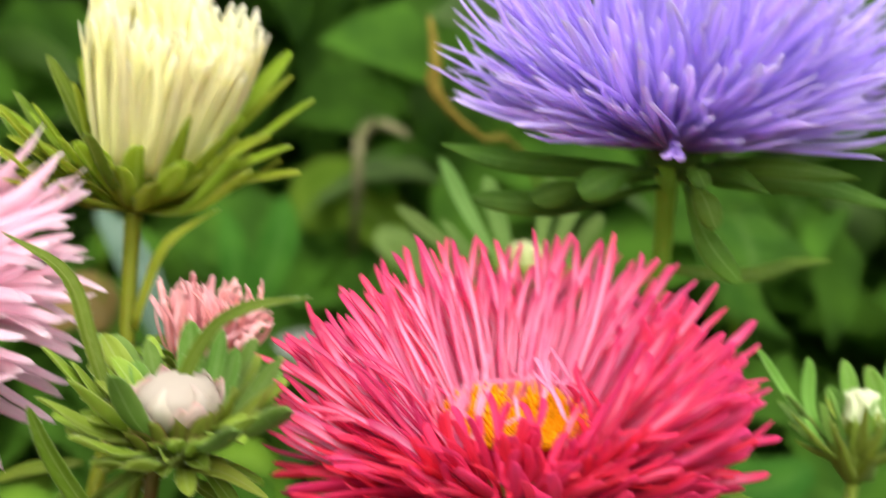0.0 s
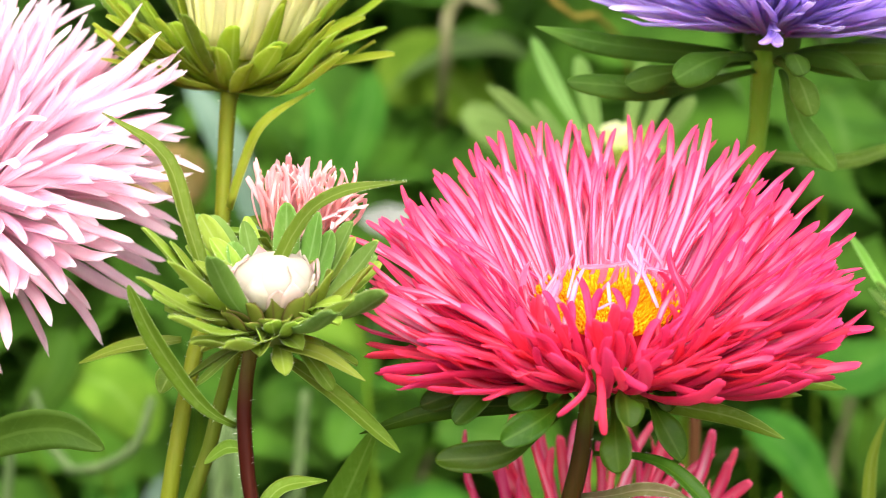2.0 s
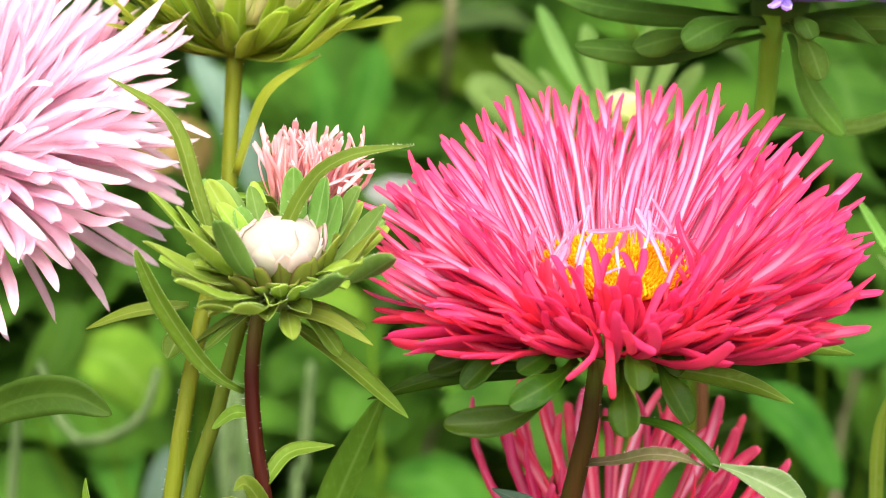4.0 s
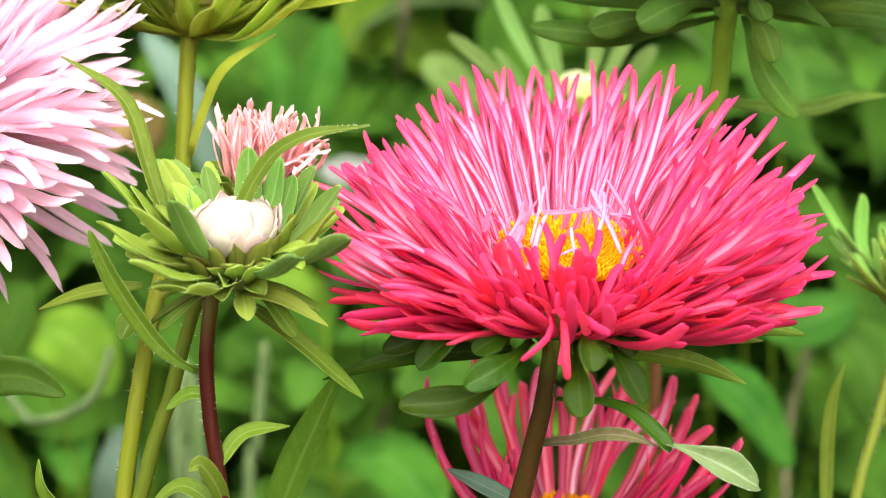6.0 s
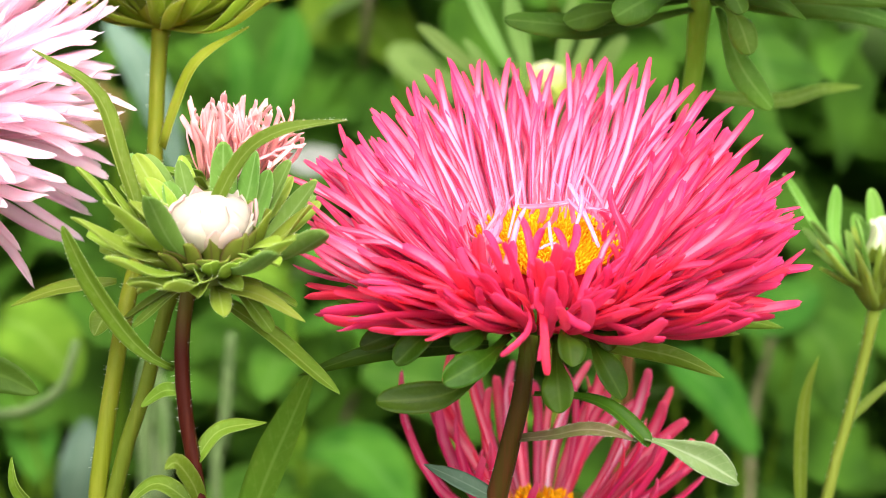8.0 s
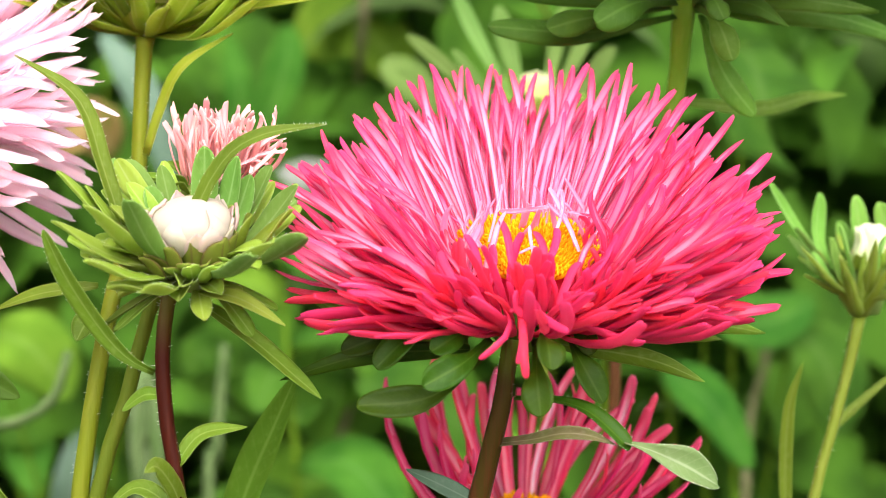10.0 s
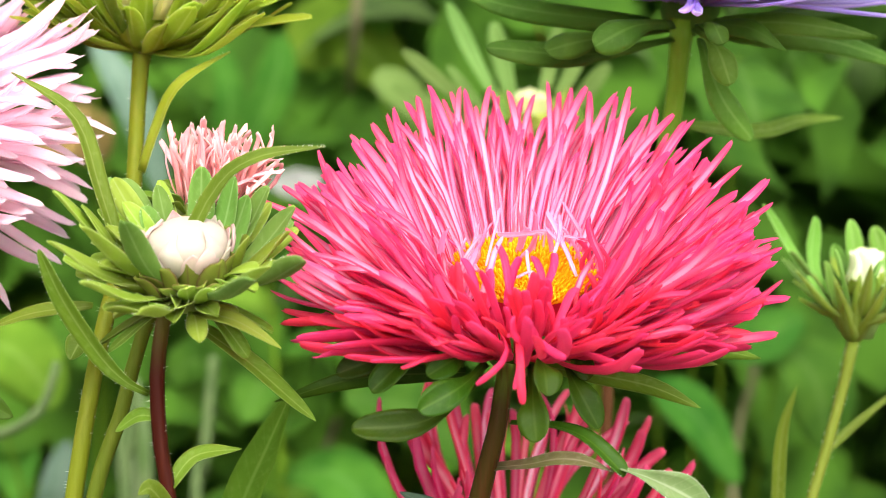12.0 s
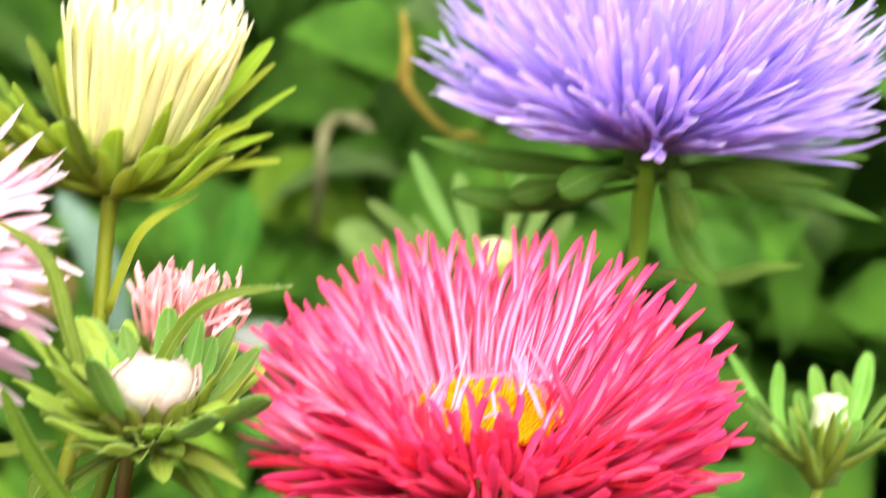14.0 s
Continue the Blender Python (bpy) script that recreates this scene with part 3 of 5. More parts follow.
# ---------- the large crimson aster ----------
def crimson_aster():
    rng = random.Random(11)
    t = thing("aster", (0.0124, 0.2888, 0.2498), "crimson needle-petalled aster in full bloom with a golden disc", "flower", "asters")
    ff = flower_frame(27, 2)
    axis = ff[0]
    c = Vector((0.0224, 0.2985, 0.3884))
    petal_meshes("red", RED, 0.034, (-0.05, 0.06), "band", 16, 0.5, 0.10, seed=2, notch=0.22)
    petal_meshes("red_side", RED, 0.043, (-0.08, 0.07), "quill", 16, 0.4, 0.25, seed=12, pale=1.0, notch=0.22)
    petal_meshes("red_right", RED, 0.076, (-0.10, 0.05), "quill", 16, 0.22, 0.25, seed=13, pale=0.5, bend=0.09, notch=0.2)
    petal_meshes("red_broad", CRIMSON, 0.090, (-0.10, 0.06), "quill", 16, 0.15, 0.3, seed=22, pale=0.25, bend=0.11, notch=0.2)
    petal_meshes("pale_curl", PALECURL, 0.085, (0.1, 0.34), "needle", 6, 0.3, 1.6, seed=15)
    petal_meshes("red_curl", CRIMSON, 0.085, (0.12, 0.3), "quill", 5, 0.4, 1.5, seed=5)
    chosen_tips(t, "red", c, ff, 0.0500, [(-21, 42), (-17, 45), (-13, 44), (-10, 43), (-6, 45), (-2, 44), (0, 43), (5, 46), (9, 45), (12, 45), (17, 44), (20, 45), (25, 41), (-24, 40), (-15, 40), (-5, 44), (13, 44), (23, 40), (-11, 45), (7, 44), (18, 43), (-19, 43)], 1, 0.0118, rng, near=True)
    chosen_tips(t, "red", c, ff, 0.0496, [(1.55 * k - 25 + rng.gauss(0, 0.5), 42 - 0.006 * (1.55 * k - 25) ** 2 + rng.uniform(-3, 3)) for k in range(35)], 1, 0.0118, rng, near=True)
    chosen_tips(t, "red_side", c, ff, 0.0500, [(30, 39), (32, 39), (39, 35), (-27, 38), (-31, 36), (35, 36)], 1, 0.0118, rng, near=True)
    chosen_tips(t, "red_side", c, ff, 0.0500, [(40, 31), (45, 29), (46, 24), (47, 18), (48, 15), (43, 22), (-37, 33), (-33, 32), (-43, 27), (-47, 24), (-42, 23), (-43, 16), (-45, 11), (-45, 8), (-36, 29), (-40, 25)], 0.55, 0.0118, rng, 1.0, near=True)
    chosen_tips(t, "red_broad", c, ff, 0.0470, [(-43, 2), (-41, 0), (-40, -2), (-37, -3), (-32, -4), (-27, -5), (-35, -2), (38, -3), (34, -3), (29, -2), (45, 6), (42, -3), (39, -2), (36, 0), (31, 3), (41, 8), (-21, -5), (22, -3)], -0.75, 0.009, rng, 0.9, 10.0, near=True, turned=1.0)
    # front petals: smooth and broad, the lower ones level, the upper ones rising towards the disc
    for count, low_el, high_el, far, wide in ((28, 1, 6, 0.041, 0.85), (34, 4, 12, 0.042, 0.8), (34, 8, 18, 0.040, 0.75), (30, 14, 24, 0.036, 0.7)):
        for i in range(count):
            az = radians(186 + 168 * (i + rng.uniform(-0.4, 0.4)) / count + rng.gauss(0, 5))
            drop = max(0.0, -math.sin(az))
            if drop > 0.86 and rng.random() < 0.2:
                continue
            e = radians(25 * drop + rng.uniform(low_el, high_el))
            r = far * rng.uniform(0.86, 1.1) * (1 - 0.20 * drop)
            out = ff[1] * math.cos(az) + ff[2] * math.sin(az)
            petal(t, "red_broad", c + out * 0.008 + axis * rng.uniform(-0.002, 0.001), c + out * r * math.cos(e) + axis * r * math.sin(e), axis - out * 0.2, rng, wide * (1.05 - 0.22 * drop) * 0.042 / r, 14)
    # single quills standing in front of the disc, and pale ribbons lying over it
    petal_meshes("stout", CRIMSON, 0.15, (-0.10, 0.10), "band", 6, 0.12, 0.6, seed=44, rolled=True)
    for tip, foot in (((0.0175, 0.2840, 0.4058), (0.0188, 0.2793, 0.3950)), ((0.0206, 0.2839, 0.4035), (0.0183, 0.2793, 0.3955)), ((0.0158, 0.2838, 0.4018), (0.0147, 0.2792, 0.3940)), ((0.0116, 0.2849, 0.4032), (0.0138, 0.2802, 0.3935)), ((0.0233, 0.2839, 0.4035), (0.0240, 0.2793, 0.3964)),
                      ((0.0274, 0.2849, 0.4041), (0.0239, 0.2803, 0.3963)), ((0.0065, 0.2837, 0.4003), (0.0128, 0.2781, 0.3922)), ((0.0306, 0.2835, 0.3984), (0.0266, 0.2780, 0.3913)), ((0.0375, 0.2857, 0.4028), (0.0286, 0.2791, 0.3926)), ((0.0188, 0.2692, 0.3945), (0.0214, 0.2709, 0.3897))):
        petal(t, "stout", foot, tip, axis, rng, 0.0115 / (Vector(tip) - Vector(foot)).length, 20)
    petal_meshes("ribbon", PALECURL, 0.10, (-0.12, 0.12), "band", 6, 0.35, 0.3, seed=45, pale=0.5)
    for tip, foot, wide in (((0.0177, 0.2931, 0.4069), (0.0272, 0.2942, 0.4077), 1.0), ((0.0183, 0.2945, 0.4115), (0.0155, 0.2898, 0.4015), 0.55), ((0.0266, 0.2944, 0.4109), (0.0314, 0.2896, 0.3997), 0.85), ((0.0288, 0.2933, 0.4105), (0.0273, 0.2898, 0.4033), 0.8), ((0.0350, 0.2920, 0.4054), (0.0295, 0.2941, 0.4065), 0.6), ((0.0203, 0.2866, 0.3995), (0.0237, 0.2877, 0.4007), 0.7), ((0.0130, 0.2899, 0.4033), (0.0142, 0.2887, 0.4006), 1.3), ((0.0227, 0.2899, 0.4043), (0.0234, 0.2855, 0.3979), 0.7)):
        petal(t, "ribbon", foot, tip, axis - AHEAD, rng, wide * 0.010 / (Vector(tip) - Vector(foot)).length, 25)
    whorl(t, "red_curl", c, ff, 9, (38, 52), (0.017, 0.024), 0.012, rng, (0.005, 0.008), (120, 250), 1.0, roll=60)
    whorl(t, "pale_curl", c + axis * 0.008, ff, 15, (28, 62), (0.0135, 0.018), 0.0130, rng, (-0.001, 0.003), (20, 240), 1.0, 10.0, roll=70)
    whorl(t, "pale_curl", c + axis * 0.007, ff, 12, (24, 58), (0.0145, 0.020), 0.0130, rng, (-0.001, 0.003), (150, 225), 1.3, 10.0, roll=70)
    whorl(t, "red_curl", c + axis * 0.005, ff, 8, (30, 56), (0.0155, 0.021), 0.0130, rng, (0.0, 0.003), (-40, 20), 1.1, 8.0, roll=60)
    whorl(t, "pale_curl", c + axis * 0.008, ff, 5, (62, 84), (0.012, 0.016), 0.0095, rng, (0.0, 0.003), (20, 160), 1.0, 10.0, roll=70)
    # side petals broad and smooth, back petals narrow and streaked
    for many, el, reach, rise in ((13, (14, 23), (0.043, 0.0495), -0.002), (20, (22, 33), (0.042, 0.049), 0.0), (20, (30, 40), (0.041, 0.0475), 0.003), (15, (34, 46), (0.034, 0.043), 0.004)):
        whorl(t, "red_right", c, ff, many + 6, el, reach, 0.0120, rng, (rise - 0.001, rise + 0.001), (-26, 42), 1.0, 4.0, 14, 4.0)
        whorl(t, "red_side", c, ff, many + 5, el, reach, 0.0120, rng, (rise - 0.001, rise + 0.001), (128, 206), 1.0, 4.5, 20, 4.0, turned=-0.5)
        whorl(t, "red", c, ff, many + 32, el, reach, 0.0122, rng, (rise - 0.001, rise + 0.001), (32, 132), 1.0, 4.0, stray=2.5)
    # shorter ones lie over them like shingles
    for many, el, reach, rise in ((20, (20, 36), (0.032, 0.042), 0.002), (18, (32, 48), (0.026, 0.036), 0.004)):
        whorl(t, "red_right", c, ff, many, el, reach, 0.0120, rng, (rise - 0.001, rise + 0.001), (-40, 40), 1.15, 4.0, 14, 4.0)
        whorl(t, "red_side", c, ff, many, el, reach, 0.0120, rng, (rise - 0.001, rise + 0.001), (145, 215), 1.25, 5.0, 20, 4.0)
    whorl(t, "red_broad", c, ff, 18, (36, 48), (0.020, 0.026), 0.012, rng, (0.003, 0.006), (195, 345), 1.25, 4.0, 20, 4.0)
    # a few petals hang down in front
    petal_meshes("hanging", CRIMSON, 0.125, (-0.25, -0.1), "band", 4, 0.12, 0.3, seed=33, rolled=True)
    for tip, wide in (((0.0198, 0.2659, 0.3809), 0.95), ((0.0187, 0.2661, 0.3831), 0.9), ((0.0126, 0.2661, 0.3840), 1.0), ((0.0269, 0.2664, 0.3877), 1.3)):
        b = Vector((0.0199, 0.2746, 0.3910))
        petal(t, "hanging", b + RIGHT * (Vector(tip).x - b.x) * 0.35, tip, AHEAD + UP * 0.3, rng, wide, 6)
    petal(t, "red_broad", (0.0283, 0.2785, 0.3891), (0.0408, 0.2742, 0.3850), AHEAD + UP, rng, 1.35, 6)
    dc = Vector((0.0230, 0.2993, 0.4000))
    disc_part(t, dc + ff[2] * 0.0009, ff, 0.0127, 0.0028, 900, 0.00066)
    cup_part(t, c + axis * 0.003, ff, 0.0068, 0.0036, 0.009, DARKLEAF)
    cup_part(t, dc - axis * 0.001, ff, 0.0108, 0.006, 0.012, RED_BED, "floret_bed")
    stem_part([(0.0196, 0.2942, 0.3838), (0.0186, 0.2937, 0.3773), (0.0176, 0.2933, 0.3712), (0.0149, 0.2945, 0.3597), (0.0124, 0.2956, 0.3460), (0.0109, 0.2931, 0.3112), (0.0124, 0.2888, 0.2498), (0.0124, 0.2698, -0.0222)], (0.0016, 0.0016, 0.0017, 0.0019, 0.0021, 0.0025, 0.003, 0.0035), REDSTEM, t, hairs=70)
    leaves = (
        ([(0.0104, 0.2953, 0.3866), (0.0022, 0.2863, 0.3857), (-0.0045, 0.2839, 0.3803)], 0.0046),
        ([(0.0142, 0.2902, 0.3857), (0.0098, 0.2802, 0.3862), (0.0050, 0.2771, 0.3838)], 0.0042),
        ([(0.0156, 0.2881, 0.3845), (0.0107, 0.2769, 0.3820), (0.0036, 0.2737, 0.3785)], 0.0050),
        ([(0.0159, 0.2939, 0.3817), (0.0051, 0.2845, 0.3751), (-0.0078, 0.2835, 0.3737)], 0.0052),
        ([(0.0235, 0.2882, 0.3869), (0.0244, 0.2760, 0.3855), (0.0248, 0.2727, 0.3811)], 0.0047),
        ([(0.0238, 0.2910, 0.3841), (0.0231, 0.2796, 0.3787), (0.0235, 0.2771, 0.3726)], 0.0050),
        ([(0.0286, 0.2941, 0.3862), (0.0313, 0.2867, 0.3806), (0.0351, 0.2851, 0.3735)], 0.0046),
        ([(0.0298, 0.2962, 0.3870), (0.0315, 0.2880, 0.3859), (0.0333, 0.2857, 0.3820)], 0.0036),
        ([(0.0064, 0.2983, 0.3863), (-0.0018, 0.2943, 0.3852), (-0.0107, 0.2941, 0.3819)], 0.0046),
    )
    longer = (
        ([(0.0124, 0.2971, 0.3817), (-0.0065, 0.2950, 0.3810), (-0.0221, 0.2977, 0.3763)], 0.0038),
        ([(0.0270, 0.2951, 0.3830), (0.0438, 0.2919, 0.3803), (0.0541, 0.2917, 0.3761)], 0.0036),
        ([(0.0329, 0.3032, 0.3835), (0.0491, 0.3062, 0.3832), (0.0602, 0.3081, 0.3818)], 0.0040),
        ([(0.0388, 0.3082, 0.3835), (0.0590, 0.3142, 0.3838), (0.0704, 0.3161, 0.3819)], 0.0038),
        ([(0.0119, 0.2981, 0.3826), (-0.0047, 0.3083, 0.3845), (-0.0199, 0.3148, 0.3914)], 0.0042),
    )
    for i, (pts, w) in enumerate(leaves):
        leaf_part(pts, w * 1.1, OLIVELEAF, t, name="bract", shape="spoon", facing=((-0.35, 0.3, 0.0, -0.2, 0.4)[i % 5], -0.8, 0.35), fold=0.34, wave=0.07, seed=i)
    for i, (pts, w) in enumerate(longer):
        leaf_part(pts, w, LEAF if i else OLIVELEAF, t, name="bract", shape="lance", facing=(0, -0.97, -0.05), fold=-0.16, wave=0.04, seed=i + 9)
    leaf_part([(0.0201, 0.2913, 0.3735), (0.0275, 0.2872, 0.3736), (0.0326, 0.2840, 0.3721), (0.0372, 0.2817, 0.3681), (0.0389, 0.2805, 0.3660)], 0.0038, OLIVELEAF, t, "folded green stem leaf", fringe=50, facing=(0.25, -0.6, 0.7), fold=0.45, shape="paddle")
    leaf_part([(0.0178, 0.2907, 0.3657), (0.0229, 0.2858, 0.3671), (0.0276, 0.2828, 0.3686), (0.0323, 0.2818, 0.3684), (0.0371, 0.2806, 0.3668)], 0.0024, PURPLELEAF, t, "narrow purplish-green twisted stem leaf", fringe=50, facing=(0.1, -0.8, 0.5), fold=0.4, shape="strap", wave=0.08)
    leaf_part([(0.0383, 0.2814, 0.3671), (0.0433, 0.2809, 0.3656), (0.0491, 0.2807, 0.3630), (0.0547, 0.2815, 0.3596)], 0.0062, PALELEAF, t, "pale grey-green twisted leaf end", fringe=40, facing=(0.2, -0.8, 0.5), fold=0.45, shape="spoon", wave=0.14)
    leaf_part([(0.0144, 0.2941, 0.3536), (0.0068, 0.2963, 0.3572), (0.0006, 0.2985, 0.3597)], 0.0036, BLUELEAF, t, facing=(0, -0.7, 0.6))
    join_rest(t)
    return t


def water_drops(flower):
    m, n, l, bsdf, out = nodes_of("water")
    bsdf.inputs["Base Color"].default_value = (0.95, 0.95, 0.97, 1)
    bsdf.inputs["Roughness"].default_value = 0.02
    bsdf.inputs["IOR"].default_value = 1.33
    bsdf.inputs["Transmission Weight"].default_value = 0.85
    rng = random.Random(5)
    petals = [o for o in flower.children if o.name.startswith("petal")]
    for ob in rng.sample(petals, 16):
        mw = Matrix.Translation(flower.location) @ ob.matrix_local
        k = rng.choice((3, 4, 5)) * 8 + 2
        p = mw @ ob.data.vertices[k].co
        bm = bmesh.new()
        r = rng.uniform(0.0004, 0.0008)
        bmesh.ops.create_icosphere(bm, subdivisions=2, radius=r)
        for v in bm.verts:
            v.co.z *= 0.8
            v.co += p + Vector((0, 0, r * 0.35))
        me = bpy.data.meshes.new("water_drop")
        bm.to_mesh(me)
        bm.free()
        me.materials.append(m)
        me.polygons.foreach_set("use_smooth", [True] * len(me.polygons))
        tagged(new("water_drop", me), "tiny clear water drop on a crimson petal", "water drop", "water drops")


water_drops(crimson_aster())


# ---------- magenta aster half hidden below it ----------
def magenta_aster():
    rng = random.Random(21)
    t = thing("aster", (0.0237, 0.3313, 0.2248), "half-open magenta aster with quilled petals behind a stem", "flower", "asters")
    ff = flower_frame(30, 8)
    c = Vector((0.0254, 0.3389, 0.3345))
    petal_meshes("magenta", MAGENTA, 0.075, (-0.22, -0.04), "quill", 12, 0.5, 0.1, seed=8, bend=0.11)
    petal_meshes("magenta_quill", MAGENTA, 0.075, (-0.22, 0.0), "quill", 10, 0.2, 0.1, seed=18, pale=0.35, bend=0.1, notch=0.2)
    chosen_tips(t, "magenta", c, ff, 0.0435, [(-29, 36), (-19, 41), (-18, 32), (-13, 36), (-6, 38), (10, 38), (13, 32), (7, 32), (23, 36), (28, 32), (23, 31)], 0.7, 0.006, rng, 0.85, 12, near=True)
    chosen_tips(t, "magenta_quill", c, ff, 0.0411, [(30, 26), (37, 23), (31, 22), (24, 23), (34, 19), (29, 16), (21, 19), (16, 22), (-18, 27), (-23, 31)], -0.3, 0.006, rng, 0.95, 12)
    whorl(t, "magenta_quill", c, ff, 26, (34, 56), (0.032, 0.041), 0.006, rng, (0, 0.002), (0, 180), 0.95, 6.0, 35)
    whorl(t, "magenta_quill", c, ff, 24, (40, 60), (0.026, 0.034), 0.006, rng, (0, 0.002), (180, 360))
    disc_part(t, c + ff[0] * 0.006, ff, 0.0087, 0.0043, 150, 0.0011)
    cup_part(t, c + ff[0] * 0.003, ff, 0.008, 0.003, 0.009, DARKLEAF)
    bracts(t, c - ff[0] * 0.004, ff, 12, (-20, 15), (0.018, 0.026), 0.004, 0.005, LEAF, rng)
    stem_part([(0.0254, 0.3386, 0.3293), (0.0242, 0.3362, 0.2952), (0.0237, 0.3313, 0.2248), (0.0237, 0.3137, -0.0274)], (0.0022, 0.0022, 0.0025, 0.0028), STEM, t, hairs=0)
    return t


magenta_aster()


# ---------- violet aster ----------
def violet_aster():
    rng = random.Random(31)
    t = thing("aster", (0.0537, 0.3389, 0.2204), "large violet aster with thin curling petals on a green stem", "flower", "asters")
    ff = flower_frame(20, 3)
    axis = ff[0]
    c = Vector((0.0619, 0.3483, 0.4556))
    petal_meshes("violet", VIOLET, 0.038, (-0.10, 0.05), "strap", 14, 0.3, 0.6, seed=3, notch=0.2)
    petal_meshes("violet_front", VIOLET, 0.040, (-0.04, 0.03), "band", 14, 0.2, 0.25, seed=33, notch=0.7)
    petal_meshes("violet_lip", VIOLET, 0.17, (-0.10, 0.0), "quill", 4, 0.5, 0.5, seed=34, notch=0.3, pale=0.2)
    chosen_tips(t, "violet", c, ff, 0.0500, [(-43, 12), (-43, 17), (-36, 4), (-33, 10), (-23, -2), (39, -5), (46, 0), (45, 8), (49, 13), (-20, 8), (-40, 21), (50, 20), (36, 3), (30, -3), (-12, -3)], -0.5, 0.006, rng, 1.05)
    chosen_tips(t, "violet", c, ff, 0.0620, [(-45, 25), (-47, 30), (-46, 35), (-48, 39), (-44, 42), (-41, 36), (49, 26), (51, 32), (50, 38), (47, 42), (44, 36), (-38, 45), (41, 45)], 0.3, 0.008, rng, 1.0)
    whorl(t, "violet_front", c, ff, 100, (9, 24), (0.036, 0.051), 0.007, rng, (-0.002, 0.0), (185, 355), 1.05)
    whorl(t, "violet_front", c, ff, 120, (22, 42), (0.040, 0.056), 0.008, rng, (-0.001, 0.001), (180, 360), 1.0)
    whorl(t, "violet", c, ff, 110, (38, 62), (0.042, 0.056), 0.008, rng, (0.001, 0.003), (180, 360))
    whorl(t, "violet", c, ff, 120, (6, 24), (0.042, 0.052), 0.007, rng, (-0.002, 0.0), (-20, 200))
    whorl(t, "violet", c, ff, 130, (22, 44), (0.046, 0.058), 0.008, rng, (-0.001, 0.001), (-10, 190))
    whorl(t, "violet", c, ff, 90, (38, 60), (0.044, 0.056), 0.008, rng, (0.001, 0.003), (0, 180))
    whorl(t, "violet", c, ff, 60, (56, 82), (0.024, 0.036), 0.006, rng, (0.002, 0.005), roll=40)
    whorl(t, "violet_front", c, ff, 26, (12, 30), (0.026, 0.036), 0.006, rng, (-0.002, 0.0), (215, 325), 1.15)
    for tip in ((0.0536, 0.3126, 0.4480), (0.0572, 0.3125, 0.4475)):
        petal(t, "violet_lip", (0.0576, 0.3245, 0.4528), tip, UP, rng, 1.0, 10)
    cup_part(t, c, ff, 0.0062, 0.003, 0.009, DARKLEAF)
    stem_part([(0.0597, 0.3464, 0.4495), (0.0591, 0.3485, 0.4395), (0.0582, 0.3506, 0.4276), (0.0521, 0.3533, 0.3978), (0.0514, 0.3975, 0.3704), (0.0538, 0.4253, 0.3374), (0.0597, 0.4140, 0.1761), (0.0611, 0.4017, 0.0000)], (0.0026, 0.0021, 0.0020, 0.0020, 0.0022, 0.0026, 0.003), FRESHSTEM, t, hairs=30)
    low = (
        ([(0.0528, 0.3447, 0.4482), (0.0274, 0.3377, 0.4501), (0.0114, 0.3364, 0.4538)], 0.0052, "strap", DARKLEAF),
        ([(0.0575, 0.3445, 0.4452), (0.0385, 0.3343, 0.4411), (0.0177, 0.3302, 0.4421)], 0.0060, "spoon", DARKLEAF),
        ([(0.0560, 0.3426, 0.4469), (0.0380, 0.3293, 0.4437), (0.0291, 0.3257, 0.4412)], 0.0060, "spoon", DARKLEAF),
        ([(0.0566, 0.3386, 0.4477), (0.0459, 0.3210, 0.4458), (0.0377, 0.3174, 0.4417)], 0.0072, "spoon", DARKLEAF),
        ([(0.0606, 0.3384, 0.4471), (0.0629, 0.3263, 0.4422), (0.0653, 0.3243, 0.4348)], 0.0056, "spoon", MIDLEAF),
        ([(0.0629, 0.3443, 0.4452), (0.0655, 0.3343, 0.4329), (0.0720, 0.3341, 0.4242)], 0.0060, "paddle", MIDLEAF),
    )
    more = (
        ([(0.0608, 0.3364, 0.4475), (0.0607, 0.3204, 0.4467), (0.0621, 0.3163, 0.4423)], 0.0046, "spoon", DARKLEAF),
        ([(0.0631, 0.3423, 0.4480), (0.0700, 0.3300, 0.4464), (0.0774, 0.3277, 0.4416)], 0.0046, "lance", DARKLEAF),
        ([(0.0650, 0.3462, 0.4483), (0.0793, 0.3356, 0.4479), (0.0972, 0.3349, 0.4449)], 0.0056, "lance", MIDLEAF),
        ([(0.0670, 0.3501, 0.4474), (0.0910, 0.3492, 0.4454), (0.1120, 0.3503, 0.4387)], 0.0060, "lance", MIDLEAF),
        ([(0.0783, 0.3577, 0.4504), (0.1000, 0.3687, 0.4544), (0.1178, 0.3760, 0.4550)], 0.0050, "lance", DARKLEAF),
    )
    for i, (pts, w, shape, mat) in enumerate(low + more):
        leaf_part(pts, w, mat, t, name="bract", shape=shape, facing=(0, -0.9, 0.35), fold=-0.22, wave=0.06, seed=i)
    leaf_part([(0.0606, 0.3566, 0.4277), (0.0808, 0.3697, 0.4263), (0.0929, 0.3772, 0.4290), (0.1031, 0.3808, 0.4298)], 0.0036, LEAF, t, facing=(0, -0.9, 0.3), fold=0.2)
    join_rest(t)
    return t


violet_aster()


